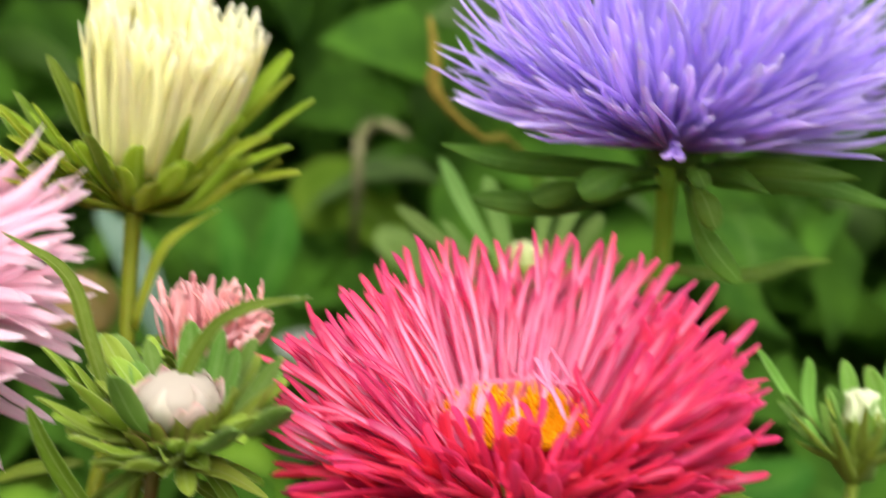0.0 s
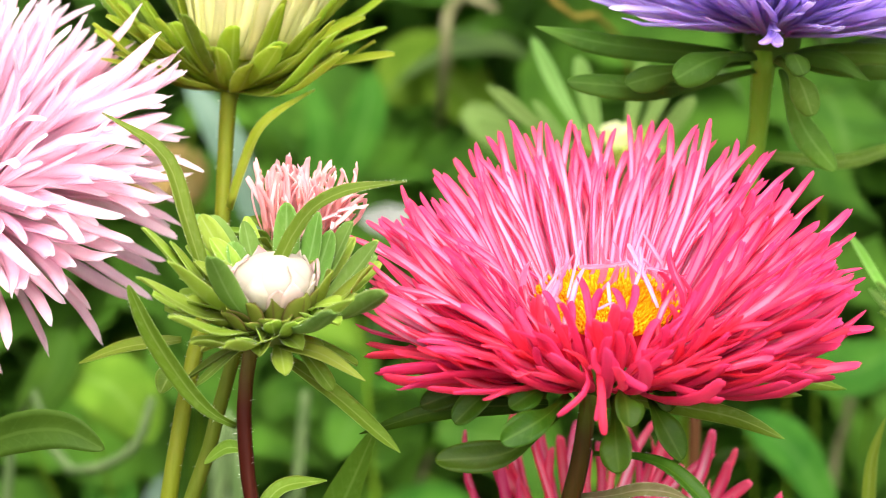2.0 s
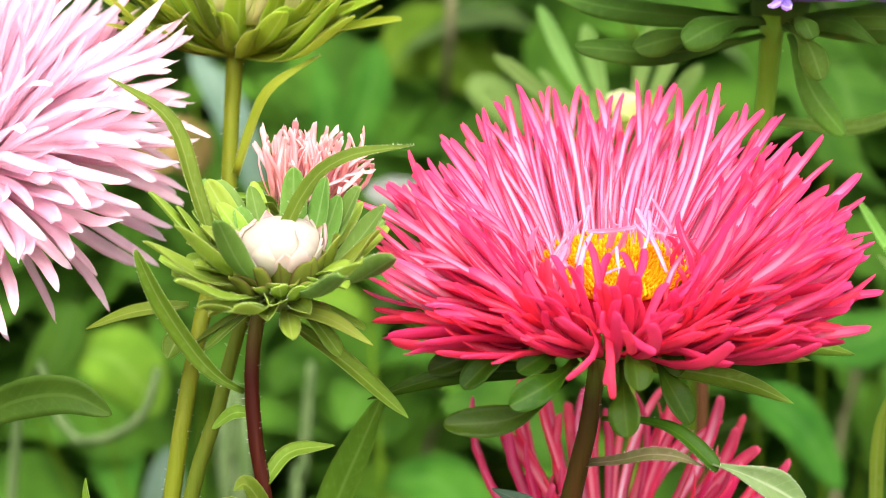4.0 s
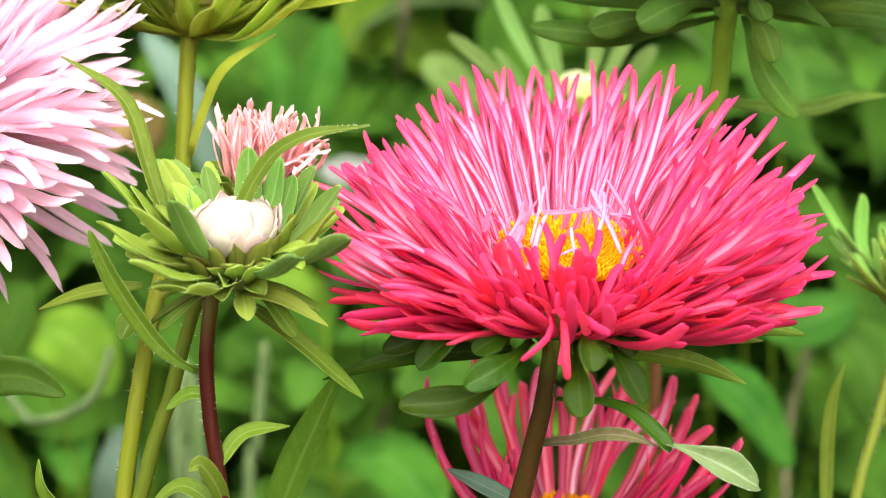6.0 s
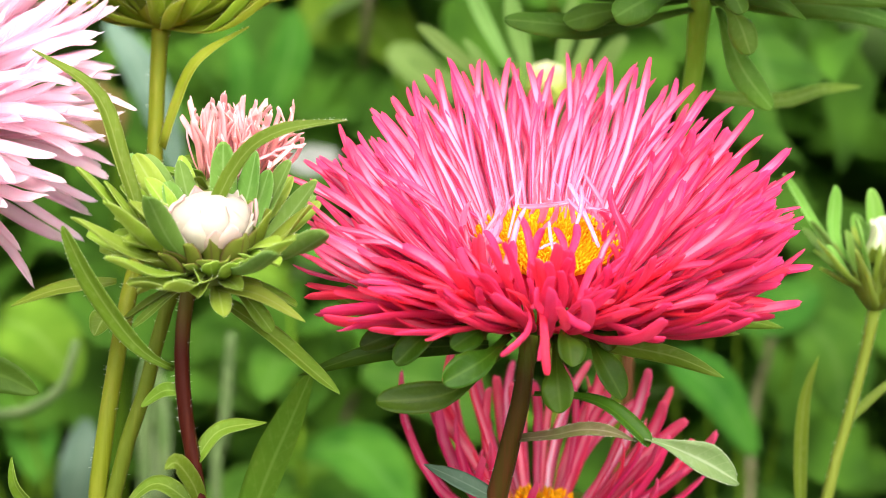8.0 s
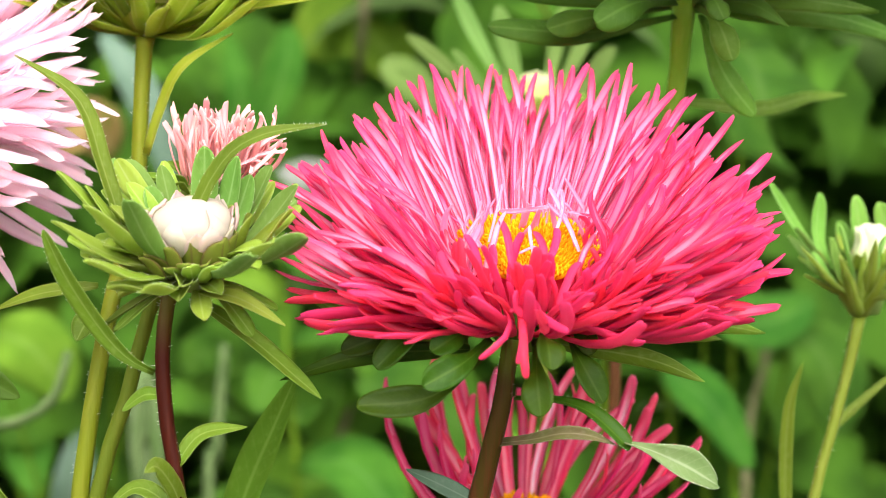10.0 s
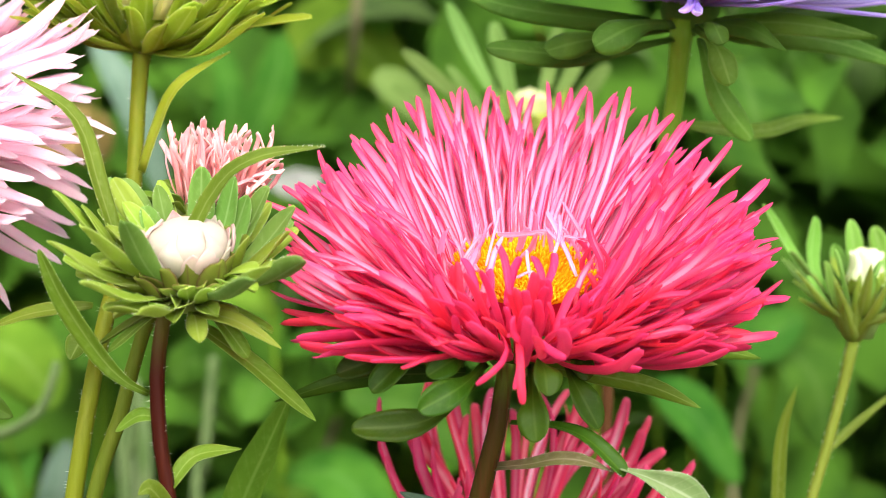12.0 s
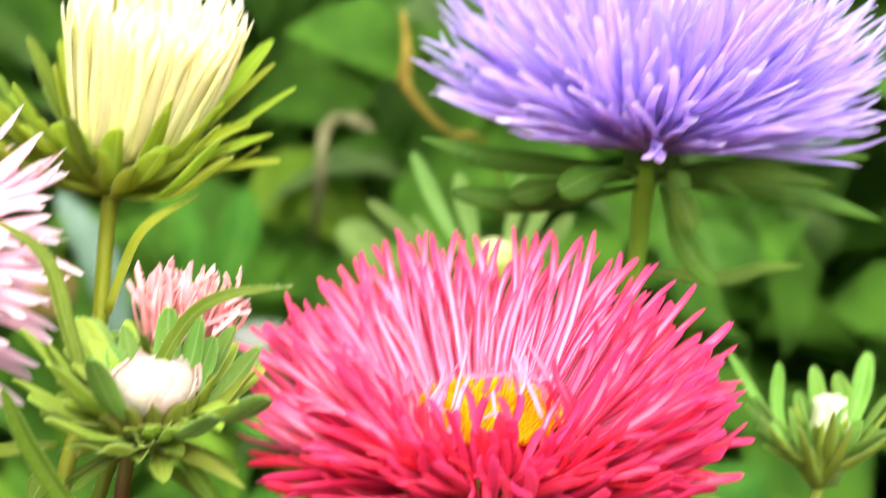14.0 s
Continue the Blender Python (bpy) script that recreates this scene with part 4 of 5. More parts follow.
# ---------- pale pink aster at the side ----------
def pink_aster():
    rng = random.Random(41)
    t = thing("aster", (-0.1380, 0.3177, 0.2328), "pale pink aster with dense overlapping needle petals", "flower", "asters")
    ff = flower_frame(48, -14)
    c = Vector((-0.1069, 0.3257, 0.4220))
    petal_meshes("pink", PINK, 0.060, (-0.05, 0.09), "tape", 16, 0.12, 0.5, seed=4, bend=0.07, notch=0.4)
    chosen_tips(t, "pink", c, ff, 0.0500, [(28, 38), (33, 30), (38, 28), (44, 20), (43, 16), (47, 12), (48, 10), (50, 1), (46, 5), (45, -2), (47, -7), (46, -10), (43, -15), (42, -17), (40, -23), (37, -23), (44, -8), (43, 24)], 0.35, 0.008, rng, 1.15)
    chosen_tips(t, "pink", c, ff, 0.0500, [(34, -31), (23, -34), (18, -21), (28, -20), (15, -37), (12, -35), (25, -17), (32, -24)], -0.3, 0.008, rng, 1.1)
    whorl(t, "pink", c, ff, 84, (2, 18), (0.048, 0.056), 0.009, rng, (-0.002, 0.0), (-95, 28), widen=1.1, jitter=3.0, roll=11)
    whorl(t, "pink", c, ff, 56, (2, 18), (0.040, 0.046), 0.009, rng, (-0.002, 0.0), (28, 110), widen=1.1, jitter=3.0, roll=11)
    whorl(t, "pink", c, ff, 40, (2, 18), (0.040, 0.048), 0.009, rng, (-0.002, 0.0), (110, 265), widen=1.1, jitter=3.0, roll=11)
    whorl(t, "pink", c, ff, 100, (14, 32), (0.041, 0.047), 0.010, rng, (-0.001, 0.001), widen=1.1, jitter=3.0, roll=11)
    whorl(t, "pink", c, ff, 66, (30, 48), (0.036, 0.045), 0.010, rng, (0.001, 0.003), widen=1.1, jitter=3.0, roll=11)
    whorl(t, "pink", c, ff, 40, (48, 75), (0.022, 0.030), 0.008, rng, (0.002, 0.004), widen=1.1, jitter=3.0, roll=11)
    cup_part(t, c, ff, 0.0072, 0.004, 0.011, LEAF)
    bracts(t, c - ff[0] * 0.005, ff, 14, (-20, 10), (0.02, 0.03), 0.005, 0.0055, LEAF, rng)
    stem_part([c - ff[0] * 0.009, (-0.1275, 0.3328, 0.3762), (-0.1366, 0.3268, 0.3336), (-0.1380, 0.3177, 0.2328), (-0.1380, 0.3004, -0.0147)], (0.003, 0.0028, 0.003, 0.0034, 0.0036), STEM, t, hairs=0)
    join_rest(t)
    return t


pink_aster()


# ---------- yellow half-open aster ----------
def yellow_aster():
    rng = random.Random(51)
    t = thing("aster", (-0.0632, 0.2946, 0.2464), "pale yellow half-open aster in a ruff of lime-green bracts", "flower", "asters")
    ff = flower_frame(12, 4)
    axis, right, back = ff
    c = Vector((-0.0484, 0.3379, 0.4485))
    petal_meshes("yellow", YELLOW, 0.100, (-0.05, 0.06), "needle", 16, 0.02, 0.8, seed=6, bend=0.10)
    for ring, count, el, reach in ((0.0123, 200, (62, 78), (0.025, 0.033)), (0.0112, 150, (66, 82), (0.023, 0.030)), (0.008, 60, (70, 86), (0.018, 0.023)), (0.005, 40, (74, 90), (0.015, 0.018))):
        for i in range(count):
            az = 2 * math.pi * (i + rng.uniform(-0.4, 0.4)) / count
            out = right * math.cos(az) + back * math.sin(az)
            e = radians(rng.uniform(*el))
            r = 1.14 * rng.uniform(*reach) * (1 + 0.16 * math.sin(az) - 0.12 * math.cos(az))
            base = c + out * ring * 0.75
            tip = c + out * (ring + r * math.cos(e) * 0.45) + axis * r * math.sin(e) + right * 0.0045 * (r / 0.028)
            petal(t, "yellow", base, tip, -out, rng, 0.95, 9)
    petal_meshes("yellow_curl", YELLOW, 0.055, (0.2, 0.4), "needle", 4, 0.3, 1.0, seed=9)
    whorl(t, "yellow_curl", c + right * 0.004, ff, 22, (56, 80), (0.025, 0.035), 0.009, rng, (0.014, 0.018), (-10, 150), roll=80)
    cup_part(t, c + axis * 0.021 + right * 0.0014, ff, 0.0108, 0.0062, 0.020, YELLOW, "floret_bed")
    cup_part(t, c + axis * 0.001, ff, 0.0085, 0.002, 0.0075, LIME)
    foot = Vector((-0.0514, 0.3380, 0.4414))
    tips = ((-0.0188, 0.3425, 0.4693), (-0.0143, 0.3404, 0.4641), (-0.0223, 0.3247, 0.4546), (-0.0186, 0.3326, 0.4536), (-0.0168, 0.3286, 0.4478), (-0.0198, 0.3545, 0.4760), (-0.0253, 0.3169, 0.4475), (-0.0279, 0.3190, 0.4536), (-0.0284, 0.3430, 0.4613),
            (-0.0700, 0.3446, 0.4745), (-0.0766, 0.3429, 0.4669), (-0.0780, 0.3390, 0.4613), (-0.0778, 0.3330, 0.4535), (-0.0741, 0.3269, 0.4557), (-0.0567, 0.3161, 0.4547), (-0.0641, 0.3205, 0.4511), (-0.0610, 0.3263, 0.4660), (-0.0846, 0.3572, 0.4662), (-0.0683, 0.3566, 0.4661), (-0.0725, 0.3269, 0.4485), (-0.0660, 0.3604, 0.4763))
    for i, tip in enumerate(tips):
        tip = Vector(tip)
        out = tip - c
        out = (out - axis * out.dot(axis)).normalized()
        b = foot + out * 0.0015
        mid = b.lerp(tip, 0.5) - axis * rng.uniform(-0.001, 0.004) + right * rng.gauss(0, 0.0012)
        leaf_part([b, mid, tip], rng.uniform(0.0040, 0.0050), rng.choice((MOSSBRACT, MOSSBRACT, LEAF)), t, name="bract", fringe=24, shape="paddle", facing=axis * 0.7 - out * 0.5 - AHEAD * 0.45, fold=0.35, n=14, m=4, teeth=0.10, wave=0.06, seed=i)
    bracts(t, foot, ff, 13, (44, 58), (0.013, 0.018), 0.0016, 0.0056, MOSSBRACT, rng, "paddle", (175, 365), -0.12, fringe=24)
    for sector in ((175, 246), (294, 365)):
        bracts(t, foot, ff, 7, (16, 40), (0.016, 0.026), 0.0012, 0.0060, MOSSBRACT, rng, "paddle", sector, -0.10, fringe=24)
    bracts(t, foot, ff, 5, (36, 48), (0.014, 0.019), 0.0014, 0.0058, MOSSBRACT, rng, "paddle", (240, 300), -0.14, fringe=24)
    bracts(t, foot, ff, 12, (20, 45), (0.022, 0.030), 0.0012, 0.0056, MOSSBRACT, rng, "paddle", (0, 180), -0.06)
    for sector in ((150, 232), (308, 390)):
        bracts(t, foot, ff, 11, (18, 52), (0.022, 0.034), 0.0012, 0.0042, MOSSBRACT, rng, "paddle", sector, -0.14, fringe=24)
    leaf_part([(-0.0524, 0.3381, 0.4413), (-0.0608, 0.3314, 0.4440), (-0.0698, 0.3268, 0.4459), (-0.0748, 0.3250, 0.4472)], 0.0032, LIME, t, name="bract", facing=(0, -0.5, 0.8))
    stem_part([(-0.0512, 0.3380, 0.4421), (-0.0521, 0.3381, 0.4350), (-0.0523, 0.3313, 0.4128), (-0.0534, 0.3224, 0.3998), (-0.0552, 0.3125, 0.3875), (-0.0573, 0.3053, 0.3713), (-0.0599, 0.3029, 0.3505), (-0.0621, 0.2990, 0.3090), (-0.0632, 0.2946, 0.2464), (-0.0632, 0.2759, -0.0206)], (0.0020, 0.0016, 0.0016, 0.0016, 0.0016, 0.0016, 0.0017, 0.0020, 0.0022, 0.003), YSTEM, t, "olive-yellow hairy stem", hairs=120)
    leaf_part([(-0.0501, 0.3296, 0.4171), (-0.0472, 0.3282, 0.4252), (-0.0427, 0.3268, 0.4340), (-0.0326, 0.3262, 0.4408)], 0.0031, LIME, t, fringe=60, facing=(-0.5, -0.7, 0.5), fold=0.35, shape="strap")
    leaf_part([(-0.0564, 0.3072, 0.3838), (-0.0574, 0.3024, 0.3865), (-0.0590, 0.3002, 0.3836)], 0.0052, LEAF, t, shape="oval", facing=(-0.2, -0.9, 0.3))
    join_rest(t)
    return t


yellow_aster()


# ---------- small coral aster ----------
def coral_aster():
    rng = random.Random(61)
    t = thing("aster", (-0.0623, 0.2956, 0.2459), "small half-open coral-pink aster with ragged narrow petals", "flower", "asters")
    ff = flower_frame(8, 4)
    c = Vector((-0.0352, 0.3082, 0.4114))
    petal_meshes("coral", CORAL, 0.088, (-0.12, 0.20), "ribbon", 12, 0.2, 1.2, seed=10, notch=0.5, bend=0.12)
    petal_meshes("coral_curl", CORAL, 0.095, (0.10, 0.40), "ribbon", 8, 0.22, 1.8, seed=11, notch=0.5, bend=0.12)
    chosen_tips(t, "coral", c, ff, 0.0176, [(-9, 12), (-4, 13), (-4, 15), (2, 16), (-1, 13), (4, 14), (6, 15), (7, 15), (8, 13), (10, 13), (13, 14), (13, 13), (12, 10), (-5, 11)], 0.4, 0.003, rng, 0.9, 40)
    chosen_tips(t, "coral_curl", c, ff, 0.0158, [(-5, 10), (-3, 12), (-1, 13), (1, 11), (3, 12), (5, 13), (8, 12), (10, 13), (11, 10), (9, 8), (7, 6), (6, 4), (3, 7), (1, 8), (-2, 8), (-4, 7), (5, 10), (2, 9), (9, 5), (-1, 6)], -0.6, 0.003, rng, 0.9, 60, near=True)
    whorl(t, "coral", c, ff, 26, (50, 78), (0.0115, 0.0163), 0.005, rng, (0, 0.001), (180, 360), 0.9, roll=60, jitter=8.0)
    whorl(t, "coral", c, ff, 24, (42, 80), (0.0134, 0.0173), 0.004, rng, (0, 0.001), (0, 180), 0.9, roll=60, jitter=10.0)
    whorl(t, "coral_curl", c + RIGHT * 0.004, ff, 22, (26, 62), (0.0105, 0.0155), 0.0036, rng, (0, 0.001), (270, 380), 0.9, roll=60, jitter=10.0)
    cup_part(t, c, ff, 0.006, 0.002, 0.007, LEAF)
    bracts(t, c - ff[0] * 0.003, ff, 12, (10, 50), (0.010, 0.014), 0.003, 0.0035, LEAF, rng)
    stem_part([c - ff[0] * 0.005, (-0.0403, 0.3063, 0.3997), (-0.0466, 0.3055, 0.3882), (-0.0508, 0.3044, 0.3725), (-0.0571, 0.3030, 0.3516), (-0.0613, 0.3000, 0.3087), (-0.0623, 0.2956, 0.2459), (-0.0623, 0.2769, -0.0208)], (0.0013, 0.0012, 0.0013, 0.0014, 0.0015, 0.0016, 0.002, 0.0022), DEEPSTEM, t, hairs=60)
    return t


coral_aster()


# ---------- white bud on a maroon stem ----------
def white_bud():
    rng = random.Random(71)
    t = thing("aster_bud", (-0.0336, 0.2754, 0.2578), "creamy white aster bud in fresh green bracts on a maroon stem", "flower bud", "aster buds")
    ff = flower_frame(28, 0)
    axis, right, back = ff
    c = Vector((-0.0358, 0.2855, 0.4029))
    big, mid = 0.0069, c + axis * 0.0028

    def shell(az, h, off):
        r = big * max(0.0, 1 - abs(h) ** 2.6) ** 0.45 * (0.80 + 0.20 * min(1, h + 1)) + off
        return mid + (right * math.cos(az) + back * math.sin(az)) * r + axis * (h * (0.0038 if h > 0 else 0.0066) + off * 0.4)

    verts, faces, n = [], [], 20
    hs = (-0.97, -0.8, -0.5, -0.1, 0.3, 0.6, 0.82, 0.95)
    for h in hs:
        verts += [shell(2 * math.pi * j / n, h, 0.0) for j in range(n)]
    for i in range(len(hs) - 1):
        for j in range(n):
            p, q = i * n + j, i * n + (j + 1) % n
            faces.append((p, q, q + n, p + n))
    faces += [tuple(reversed(range(n))), tuple(range((len(hs) - 1) * n, len(hs) * n))]
    part("bud", mesh_of("bud", verts, faces, CREAM, [0.6] * len(verts), [0.5] * len(verts), [0] * len(faces)), t, "creamy white closed bud with pinkish petal tips")
    for k in range(19):
        az0 = 2.39996 * k + 0.7
        span, off = rng.uniform(0.22, 0.36), 0.00015 + 0.00019 * (k % 6)
        h1 = rng.uniform(0.05, 0.93)
        g, top, low, along, across = 8, [], [], [], []
        for i in range(g + 1):
            sft = i / g
            h = -0.92 + (h1 + 0.92) * sft
            wide = span * (1 - 0.92 * max(0, sft - 0.45) ** 1.6 / 0.55 ** 1.6)
            for j in range(5):
                u = j / 2 - 1
                lift = off + 0.00025 * (1 - u * u) + (0.0003 + 0.0003 * (k % 3)) * max(0, sft - 0.8) / 0.2
                top.append(shell(az0 + u * wide, h, lift))
                low.append(shell(az0 + u * wide, h, lift - 0.0003))
                along.append(sft)
                across.append(abs(u))
        kk, fs = len(top), []
        for i in range(g):
            for j in range(4):
                q = i * 5 + j
                fs += [(q, q + 1, q + 6, q + 5), (kk + q, kk + q + 5, kk + q + 6, kk + q + 1)]
            for j in (0, 4):
                q = i * 5 + j
                fs.append((q, q + 5, kk + q + 5, kk + q) if j == 0 else (kk + q, kk + q + 5, q + 5, q))
        for j in range(4):
            q = g * 5 + j
            fs += [(j, kk + j, kk + j + 1, j + 1), (q, q + 1, kk + q + 1, kk + q)]
        part("petal", mesh_of("petal", top + low, fs, BLUSH if k % 2 else CREAM, along * 2, across * 2, [0.3] * len(fs)), t)
    # bracts: long outer ones by their tips, short cup ones by whorl
    long_tips = ((-0.0572, 0.2783, 0.4147), (-0.0532, 0.2821, 0.4122), (-0.0515, 0.2965, 0.4164), (-0.0486, 0.2975, 0.4164), (-0.0425, 0.2954, 0.4153), (-0.0343, 0.2926, 0.4186), (-0.0286, 0.2925, 0.4169), (-0.0228, 0.2944, 0.4152), (-0.0264, 0.2933, 0.4136), (-0.0178, 0.2881, 0.4116), (-0.0185, 0.2818, 0.4079), (-0.0153, 0.2695, 0.4040),
                 (-0.0496, 0.2613, 0.4007), (-0.0569, 0.2717, 0.4065), (-0.0513, 0.2699, 0.4094), (-0.0441, 0.2680, 0.4101), (-0.0201, 0.2615, 0.4036), (-0.0227, 0.2553, 0.4017), (-0.0256, 0.2838, 0.4069), (-0.0407, 0.2610, 0.3960), (-0.0471, 0.2670, 0.3959), (-0.0531, 0.2900, 0.4098), (-0.0443, 0.2921, 0.4117), (-0.0186, 0.2960, 0.4090), (-0.0559, 0.2795, 0.4034))
    for i, tip in enumerate(long_tips):
        tip = Vector(tip)
        out = tip - c
        out = (out - axis * out.dot(axis)).normalized()
        b = c + out * 0.0035 - axis * 0.0058
        mid = b.lerp(tip, 0.5) - axis * 0.0012 + out * 0.001
        leaf_part([b, mid, tip], rng.uniform(0.0040, 0.0050), SAGEBRACT if tip.y > 0.287 else rng.choice((BUDLEAF, BUDLEAF, SAGEBRACT)), t, name="bract", fringe=26, shape="paddle", facing=axis - out * 0.7 + Vector((rng.gauss(0, 0.45), rng.gauss(0, 0.3), 0)), fold=rng.uniform(0.0, 0.6), n=10, m=4, wave=0.08, seed=i)
    # a close collar with two open notches in front, looser ones to both sides, few below
    for sector, many in (((-50, 228), 11), ((244, 250), 1)):
        bracts(t, c - axis * 0.0062, ff, many, (34, 50), (0.0110, 0.0142), 0.0050, 0.0046, RIMBRACT, rng, "paddle", sector, -0.18, fold=0.5)
    for sector in ((226, 240), (300, 314)):
        bracts(t, c - axis * 0.0064, ff, 1, (18, 32), (0.012, 0.015), 0.0040, 0.0046, RIMBRACT, rng, "paddle", sector, -0.1, fold=0.6)
    for sector in ((180, 226), (314, 360)):
        bracts(t, c - axis * 0.0060, ff, 4, (14, 38), (0.013, 0.020), 0.003, 0.0042, BUDLEAF, rng, "paddle", sector, 0.08)
        bracts(t, c - axis * 0.0075, ff, 2, (-30, -8), (0.014, 0.020), 0.0022, 0.0030, LEAF, rng, "paddle", sector, 0.06)
    bracts(t, c - axis * 0.0064, ff, 4, (20, 40), (0.0112, 0.0135), 0.0034, 0.0036, RIMBRACT, rng, "paddle", (228, 318), -0.04, fold=0.5)
    bracts(t, c - axis * 0.0060, ff, 8, (14, 40), (0.018, 0.025), 0.004, 0.0040, BUDLEAF, rng, "paddle", (0, 180), -0.05)
    # short bracts closing in front of the bud, in three tiers
    bracts(t, c - axis * 0.0062, ff, 8, (42, 54), (0.0100, 0.0118), 0.0052, 0.0040, RIMBRACT, rng, "spoon", (195, 345), -0.10, fold=0.5, fringe=20)
    bracts(t, c - axis * 0.0068, ff, 9, (18, 36), (0.0115, 0.0155), 0.0040, 0.0040, BUDLEAF, rng, "paddle", (190, 350), -0.06, fold=0.5, fringe=20)
    bracts(t, c - axis * 0.0078, ff, 7, (-4, 18), (0.0100, 0.0145), 0.0026, 0.0036, BUDLEAF, rng, "paddle", (195, 345), 0.06, fold=0.5, fringe=20)
    bracts(t, c - axis * 0.0062, ff, 10, (24, 58), (0.0140, 0.0205), 0.0036, 0.0042, BUDLEAF, rng, "paddle", (140, 215), 0.05, fold=0.5, fringe=20)
    cup_part(t, c - axis * 0.001, ff, 0.0062, 0.002, 0.008, BUDLEAF)
    stem_part([(-0.0390, 0.2850, 0.3958), (-0.0403, 0.2847, 0.3914), (-0.0412, 0.2841, 0.3826), (-0.0405, 0.2833, 0.3709), (-0.0383, 0.2823, 0.3572), (-0.0351, 0.2798, 0.3212), (-0.0336, 0.2754, 0.2578), (-0.0336, 0.2557, -0.0230)], (0.0015, 0.0013, 0.0013, 0.0013, 0.0013, 0.0016, 0.0020, 0.0024), MAROON, t, "glossy maroon stem, green at the top", hairs=90)
    leaf_part([(-0.0403, 0.2851, 0.3964), (-0.0319, 0.2843, 0.4138), (-0.0244, 0.2817, 0.4201), (-0.0123, 0.2808, 0.4223)], 0.0030, LEAF, t, "long curved leaf beside the bud", fringe=70, facing=(0.1, -0.75, 0.65), fold=0.3, shape="strap")
    leaf_part([(-0.0467, 0.2873, 0.4000), (-0.0517, 0.2903, 0.4147), (-0.0569, 0.2952, 0.4272), (-0.0684, 0.2978, 0.4352)], 0.0036, LEAF, t, "long arched leaf rising beside the bud", fringe=70, facing=(0.6, -0.6, 0.5), fold=0.35, shape="strap")
    leaf_part([(-0.0428, 0.2858, 0.3795), (-0.0467, 0.2840, 0.3820), (-0.0508, 0.2824, 0.3868), (-0.0561, 0.2791, 0.3962), (-0.0597, 0.2776, 0.4048)], 0.0036, LEAF, t, "drooping leaf hanging across the stems", fringe=70, facing=(-0.4, -0.8, 0.4), fold=0.3, shape="paddle", wave=0.05)
    leaf_part([(-0.0529, 0.2889, 0.3944), (-0.0633, 0.2908, 0.3930), (-0.0721, 0.2926, 0.3900)], 0.0034, LEAF, t, facing=(0, -0.6, 0.7), shape="lance")
    leaf_part([(-0.0358, 0.2868, 0.3922), (-0.0262, 0.2883, 0.3850), (-0.0184, 0.2898, 0.3778), (-0.0142, 0.2895, 0.3742)], 0.0036, LEAF, t, facing=(0.3, -0.7, 0.6), fold=0.4, shape="lance")
    leaf_part([(-0.0344, 0.2829, 0.3940), (-0.0272, 0.2788, 0.3929), (-0.0195, 0.2785, 0.3883)], 0.0032, BUDLEAF, t, facing=(0.2, -0.7, 0.6), shape="lance")
    leaf_part([(-0.0389, 0.2828, 0.3641), (-0.0348, 0.2851, 0.3688), (-0.0270, 0.2872, 0.3697)], 0.0032, LEAF, t, facing=(0, -0.6, 0.7), shape="strap")
    leaf_part([(-0.0380, 0.2822, 0.3563), (-0.0391, 0.2796, 0.3608), (-0.0413, 0.2768, 0.3648), (-0.0431, 0.2748, 0.3642)], 0.0034, LEAF, t, facing=(0.3, -0.8, 0.4), shape="strap")
    leaf_part([(-0.0382, 0.2832, 0.3551), (-0.0460, 0.2865, 0.3593), (-0.0528, 0.2881, 0.3544)], 0.0034, LEAF, t, facing=(0, -0.6, 0.7), shape="lance")
    leaf_part([(-0.0412, 0.2836, 0.3758), (-0.0445, 0.2846, 0.3758), (-0.0488, 0.2874, 0.3727)], 0.0030, LEAF, t, facing=(0, -0.7, 0.6), shape="oval")
    return t


white_bud()


